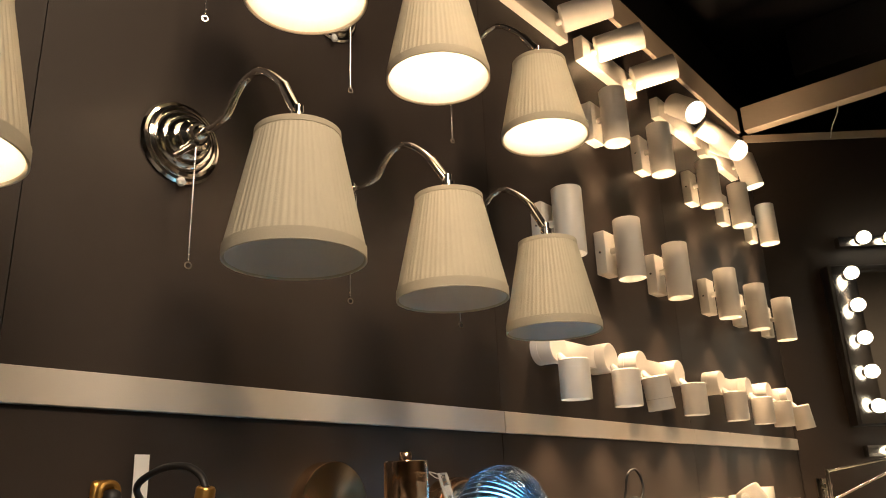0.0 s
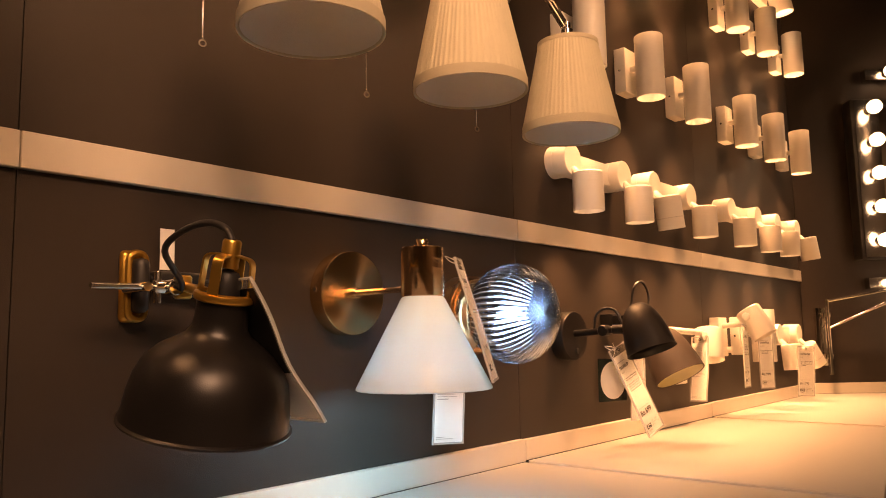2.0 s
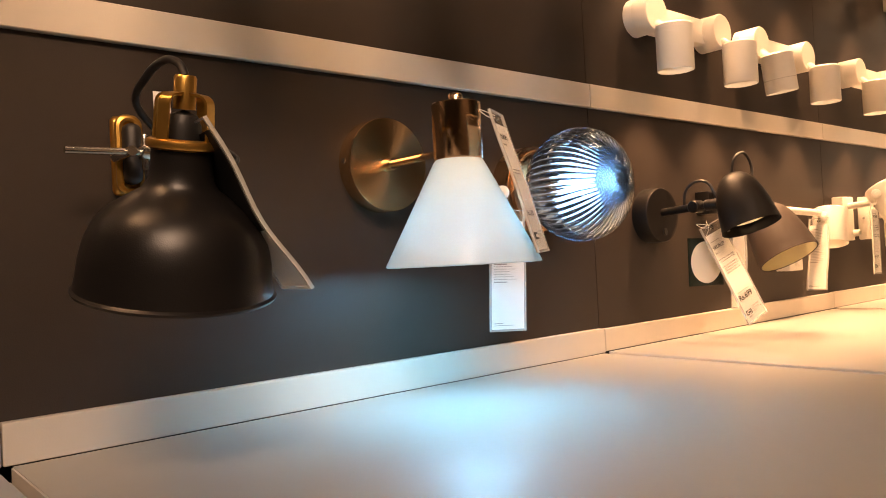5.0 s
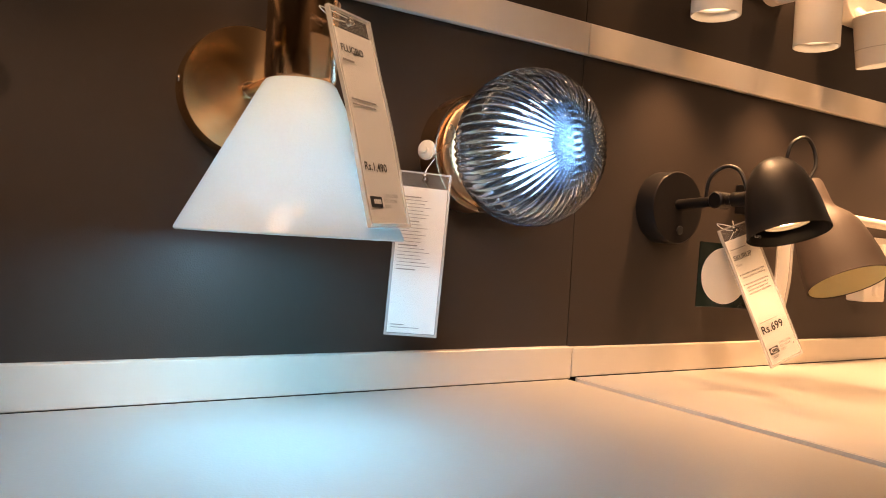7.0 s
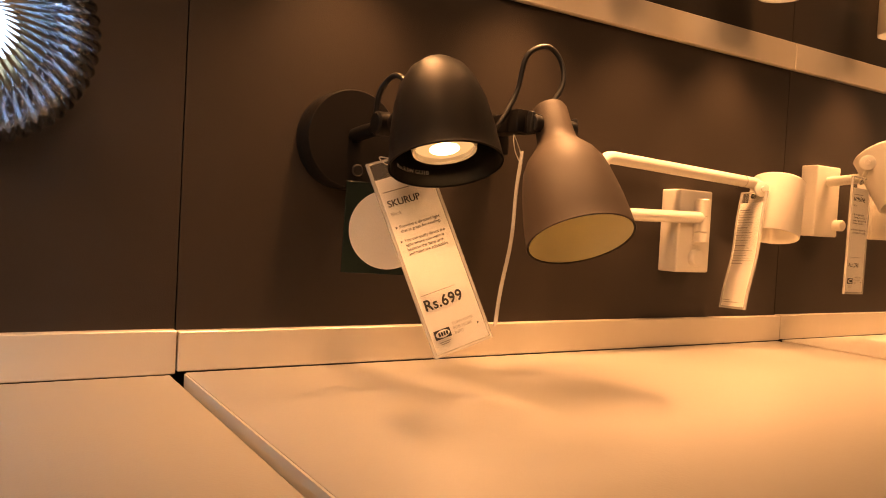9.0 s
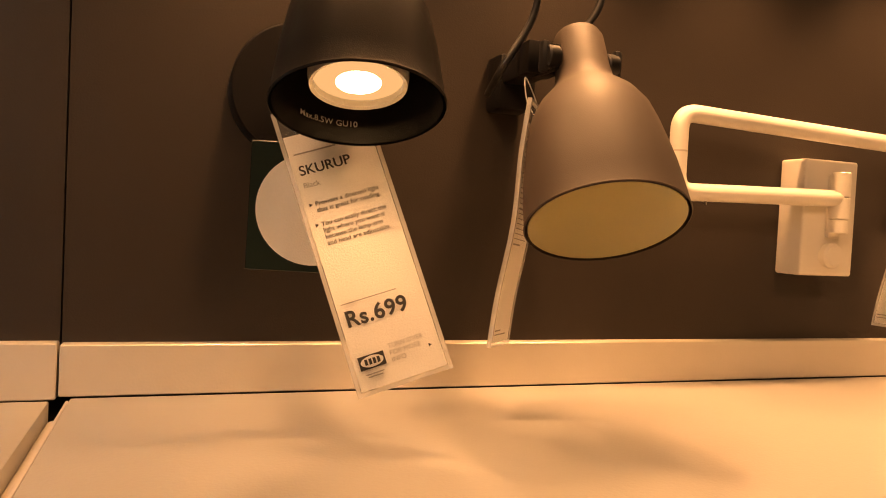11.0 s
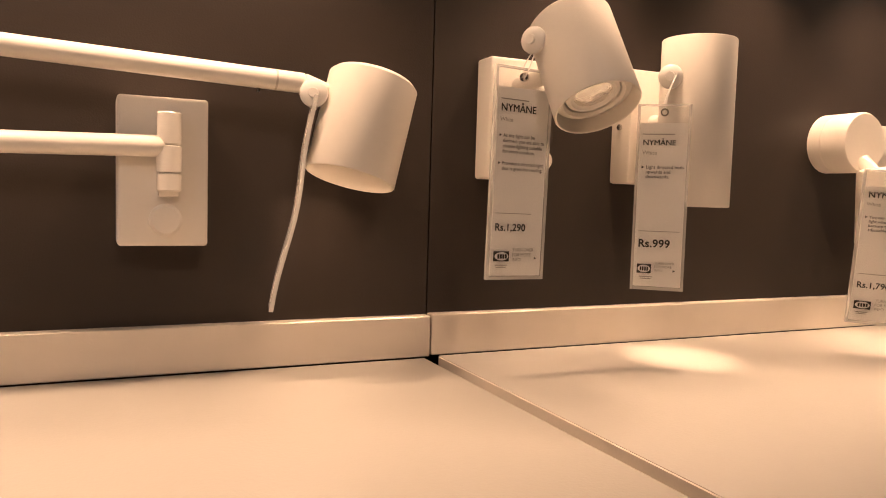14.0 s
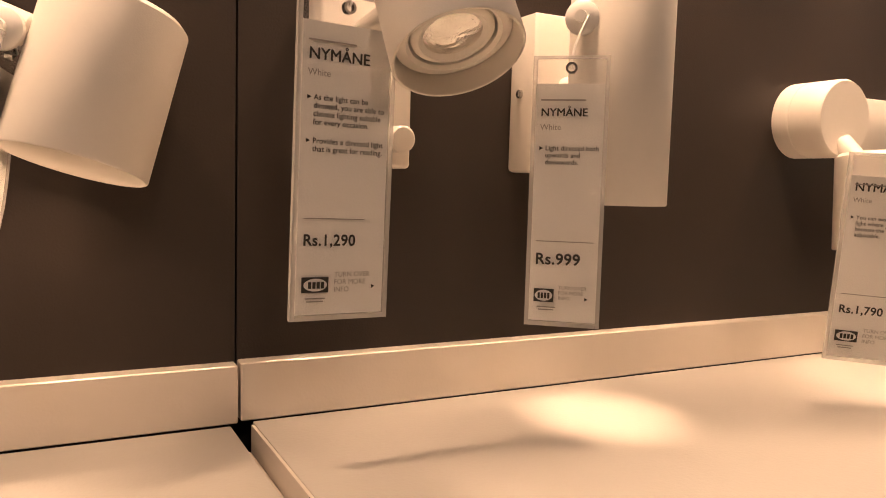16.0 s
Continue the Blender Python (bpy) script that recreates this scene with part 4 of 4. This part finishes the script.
part("cord", tube([TP + Vector((0, 0.004, -0.002)), TP + Vector((0.018, 0.002, 0.026)), TP + Vector((0.018, 0.006, 0.052)), TP + Vector((0.002, 0.010, 0.066)), TP + Vector((-0.020, 0.016, 0.054)), TP + Vector((-0.026, 0.022, 0.016)), (-0.016, -0.07, -0.008), (-0.010, -0.03, -0.02)], 0.0028, 10), RUBBER, d)
price_tag((2.124, 1.114, 1.2650), (3, 4, 53), "product fact card hanging behind the taupe work lamp", None, "", 0.05, 0, 0.176, facts=True, hook=(-0.004, 0.01, 0.03))

# ---- white swing-arm lamp ----
w = thing("swing_lamp", (2.4595, WALL, 1.2085), "white metal swing-arm wall lamp with a small cup shade", "wall lamp", "white reading lamps above the counter")
part("wall_plate", box(-0.0315, 0.0315, -0.032, 0.0, -0.0545, 0.0545, 0.0025, 3), WHITE, w)
part("hinge", join(rod((0.003, -0.040, 0.043), (0.003, -0.040, 0.0195), 0.0085, 24, 0.001), rod((0.003, -0.040, 0.019), (0.003, -0.040, -0.0005), 0.0087, 24, 0.0008), rod((0.003, -0.040, -0.001), (0.003, -0.040, -0.014), 0.0085, 24, 0.001), box(-0.004, 0.010, -0.036, -0.028, -0.018, 0.040, 0.001)), WHITE, w)
part("dimmer", lathe([(0, 0), (0.0115, 0), (0.0115, 0.008), (0.0095, 0.0105), (0, 0.0110)], 28, (0.001, -0.030, -0.035), (0, -1, 0)), WHITE, w)
arm = bent_corner([(0.0, -0.040, 0.0185), (-0.1750, -0.036, 0.0150), (-0.1750, -0.036, 0.0835), (0.100, -0.043, 0.0715)], 0.016, 8)
part("arm", tube(arm, 0.0078, 16, 1), WHITE, w)
part("arm_joint", rod((-0.175, -0.036, 0.049), (-0.175, -0.036, 0.0505), 0.0080, 20), EDGE, w)
part("arm_joint", rod((0.078, -0.0424, 0.0725), (0.0795, -0.0424, 0.0724), 0.0081, 20), EDGE, w)
part("set_screw", rod((-0.145, -0.037, 0.0085), (-0.145, -0.037, 0.0050), 0.0016, 8), STEEL, w)
part("set_screw", rod((0.066, -0.042, 0.0655), (0.066, -0.042, 0.062), 0.0016, 8), STEEL, w)
part("knuckle", rod((0.098, -0.043, 0.0715), (0.118, -0.045, 0.064), 0.0085, 18, 0.002), WHITE, w)
A = Vector((-0.283, -0.138, -1.0)).normalized()
mouth = Vector((0.1358, -0.0515, -0.0004))
hd = part("cup", lathe(cup_shell(0.0360, 0.0833, floor_at=0.032), 44, mouth, -A), WHITE, w)
part("bulb_face", lathe([(0, 0.022), (0.012, 0.021), (0.0245, 0.025), (0.0245, 0.03), (0, 0.03)], 28, mouth, -A), LENS_OFF, hd)
mw = Vector((2.4595, WALL, 1.2085)) + mouth
lamp("cup_light", "SPOT", mw - A * 0.018, 1.2, WARM, 0.015, mw + A, spot_size=radians(150), spot_blend=1.0)
alarm_pin((2.566, WALL - 0.050, 1.2720), (-0.35, -1, 0))
price_tag((2.568, 1.162, 1.2590), ((2.5455, 1.160, 1.10), -102), "product fact card hanging from the swing-arm lamp", None, "", -0.06, 0, 0.166, 0.050, facts=True, hook=(0.006, 0.002, 0.008))

# ---- white reading lamp with a swivelling cup ----
r = thing("reading_lamp", (2.7615, WALL, 1.267), "white metal wall reading lamp with a tilted cup head", "wall lamp", "white reading lamps above the counter")
part("wall_plate", box(-0.0305, 0.0305, -0.027, 0.0, -0.054, 0.054, 0.0025, 3), WHITE, r)
part("dimmer", lathe([(0, 0), (0.0085, 0), (0.0085, 0.012), (0.007, 0.0135), (0, 0.014)], 24, (0.018, -0.030, -0.036), (0, -1, 0)), WHITE, r)
part("arm", rod((-0.002, -0.028, 0.030), (-0.003, -0.100, 0.036), 0.0075, 16), WHITE, r)
rim, way = swivel_cup(r, (0.0029, -0.1152, 0.0407), (0.0094, -0.6056, -1.0), 0.0850, 0.0343, back=0.038, seam=False)
note = lettering("GU10 LED", 0.0048, bold=0.012)
wide = max(v.co.x for v in note.verts)
qh = UP.rotation_difference(-way)
for v in note.verts:
    a = radians(112) + (wide / 2 - v.co.x) / 0.034
    v.co = rim + qh @ Vector((0.0341 * math.cos(a), 0.0341 * math.sin(a), 0.0030 + v.co.z))
part("lettering", note, GREY_INK, r, smooth=False)
alarm_pin((2.728, WALL - 0.104, 1.3205), (-0.9, -0.45, 0))
NAME = "NYM\u00c5NE"
price_tag((2.7212, 1.099, 1.2890), (0, 1.2, 5), "price card of the white reading lamp in a clear sleeve", (NAME, "White", ("As the light can be\ndimmed, you are able to\nchoose lighting suitable\nfor every occasion.", "Provides a directed light\nthat is great for reading.")), "Rs.1,290", 0.0, 0, 0.167, 0.0550, rise=0.007, hook=(0.006, -0.004, 0.026))
alarm_pin((2.8775, 1.1100, 1.3075), (-0.75, -0.66, 0))
price_tag((2.8570, 1.092, 1.2705), (0, 0, -40), "price card of the white tube lamp in a clear sleeve", (NAME, "White", ("Light directed both\nupwards and\ndownwards.",)), "Rs.999", 0.0, 0, 0.160, 0.0445, 0.0094, rise=0.007, hook=(0.008, 0.012, 0.036))
price_tag((3.110, 1.056, 1.223), (0, 3, -40), "price card of the white twin spot in a clear sleeve", (NAME, "White", ("You can easily direct the\nlight where you want it\nbecause the spots are\nadjustable.",)), "Rs.1,790", 0.02, 0, 0.15, rise=0.015, hook=(0.008, 0.012, 0.02))

# ---- end wall: lit mirror, bulb bars, jointed globe lamp ----


def bulb_socket(t, x, z, y=-0.03):
    cupb = part("socket", lathe([(0, 0), (0.016, 0), (0.015, 0.012), (0.012, 0.016), (0, 0.016)], 20, (x, y, z), (0, -1, 0)), CHROME, t)
    part("bulb", lathe([(0.009, 0.014), (0.016, 0.021), (0.0225, 0.032), (0.0245, 0.044), (0.0225, 0.056), (0.0145, 0.065), (0, 0.068)], 24, (x, y, z), (0, -1, 0)), BULB_WARM, cupb)


m = thing("lit_mirror", (*end(0.206), 1.535), "wall mirror in a deep dark frame with round lit bulbs", "mirror", "", (0, 0, TURN_END))
part("frame_side", box(0.0, 0.10, -0.060, 0, 0.0, 0.594, 0.003), DARK_FRAME, m)
part("frame_top", box(0.101, 0.55, -0.050, 0, 0.574, 0.594, 0.003), DARK_FRAME, m)
part("frame_bottom", box(0.101, 0.55, -0.050, 0, 0.0, 0.020, 0.003), DARK_FRAME, m)
part("chrome_face", box(0.012, 0.098, -0.064, -0.0605, 0.006, 0.588, 0.001), STEEL, m)
part("glass", box(0.101, 0.55, -0.030, -0.010, 0.021, 0.573), MIRROR, m, "silvered mirror glass", smooth=False)
for z in (0.062, 0.184, 0.306, 0.428, 0.550):
    bulb_socket(m, 0.062, z, -0.064)
for s0, z0, n in ((0.283, 2.230, 4), (0.235, 1.448, 4)):
    t = thing("bulb_bar", (*end(s0), z0), "polished wall bar with a row of round lit bulbs", "wall lamp", "bulb bars", (0, 0, TURN_END))
    part("bar", box(0.0, 0.46, -0.035, 0, -0.020, 0.020, 0.002), STEEL, t)
    for i in range(n):
        bulb_socket(t, 0.075 + 0.105 * i, 0, -0.035)

j = thing("jointed_lamp", (*end(0.071), 1.122), "chrome jointed-arm wall lamp with an ivory glass globe", "wall lamp", "", (0, 0, TURN_END))
part("wall_rail", box(-0.030, 0.004, -0.018, 0, 0.03, 0.24, 0.003), CHROME, j)
part("pole", rod((0.0, -0.045, 0.0), (0.0, -0.045, 0.270), 0.008, 18, 0.001), CHROME, j)
part("bracket", box(-0.012, 0.012, -0.045, -0.010, 0.205, 0.222, 0.002), CHROME, j)
part("bracket", box(-0.012, 0.012, -0.045, -0.010, 0.055, 0.072, 0.002), CHROME, j)
part("upper_arm", rod((0, -0.045, 0.262), (0.275, -0.14, 0.312), 0.005, 12), CHROME, j)
part("lower_arm", rod((0, -0.045, 0.165), (0.275, -0.14, 0.297), 0.005, 12), CHROME, j)
part("holder", lathe([(0, 0.08), (0.018, 0.08), (0.030, 0.070), (0.036, 0.02), (0.036, 0), (0, 0)], 28, (0.290, -0.145, 0.228)), WHITE, j)
part("globe", lathe([(0.03, 0.004)] + [(0.083 * math.sin(a * 0.1309), -0.072 + 0.083 * math.cos(a * 0.1309)) for a in range(3, 25)], 40, (0.290, -0.145, 0.222)), GLOBE, j, "ivory glass globe")
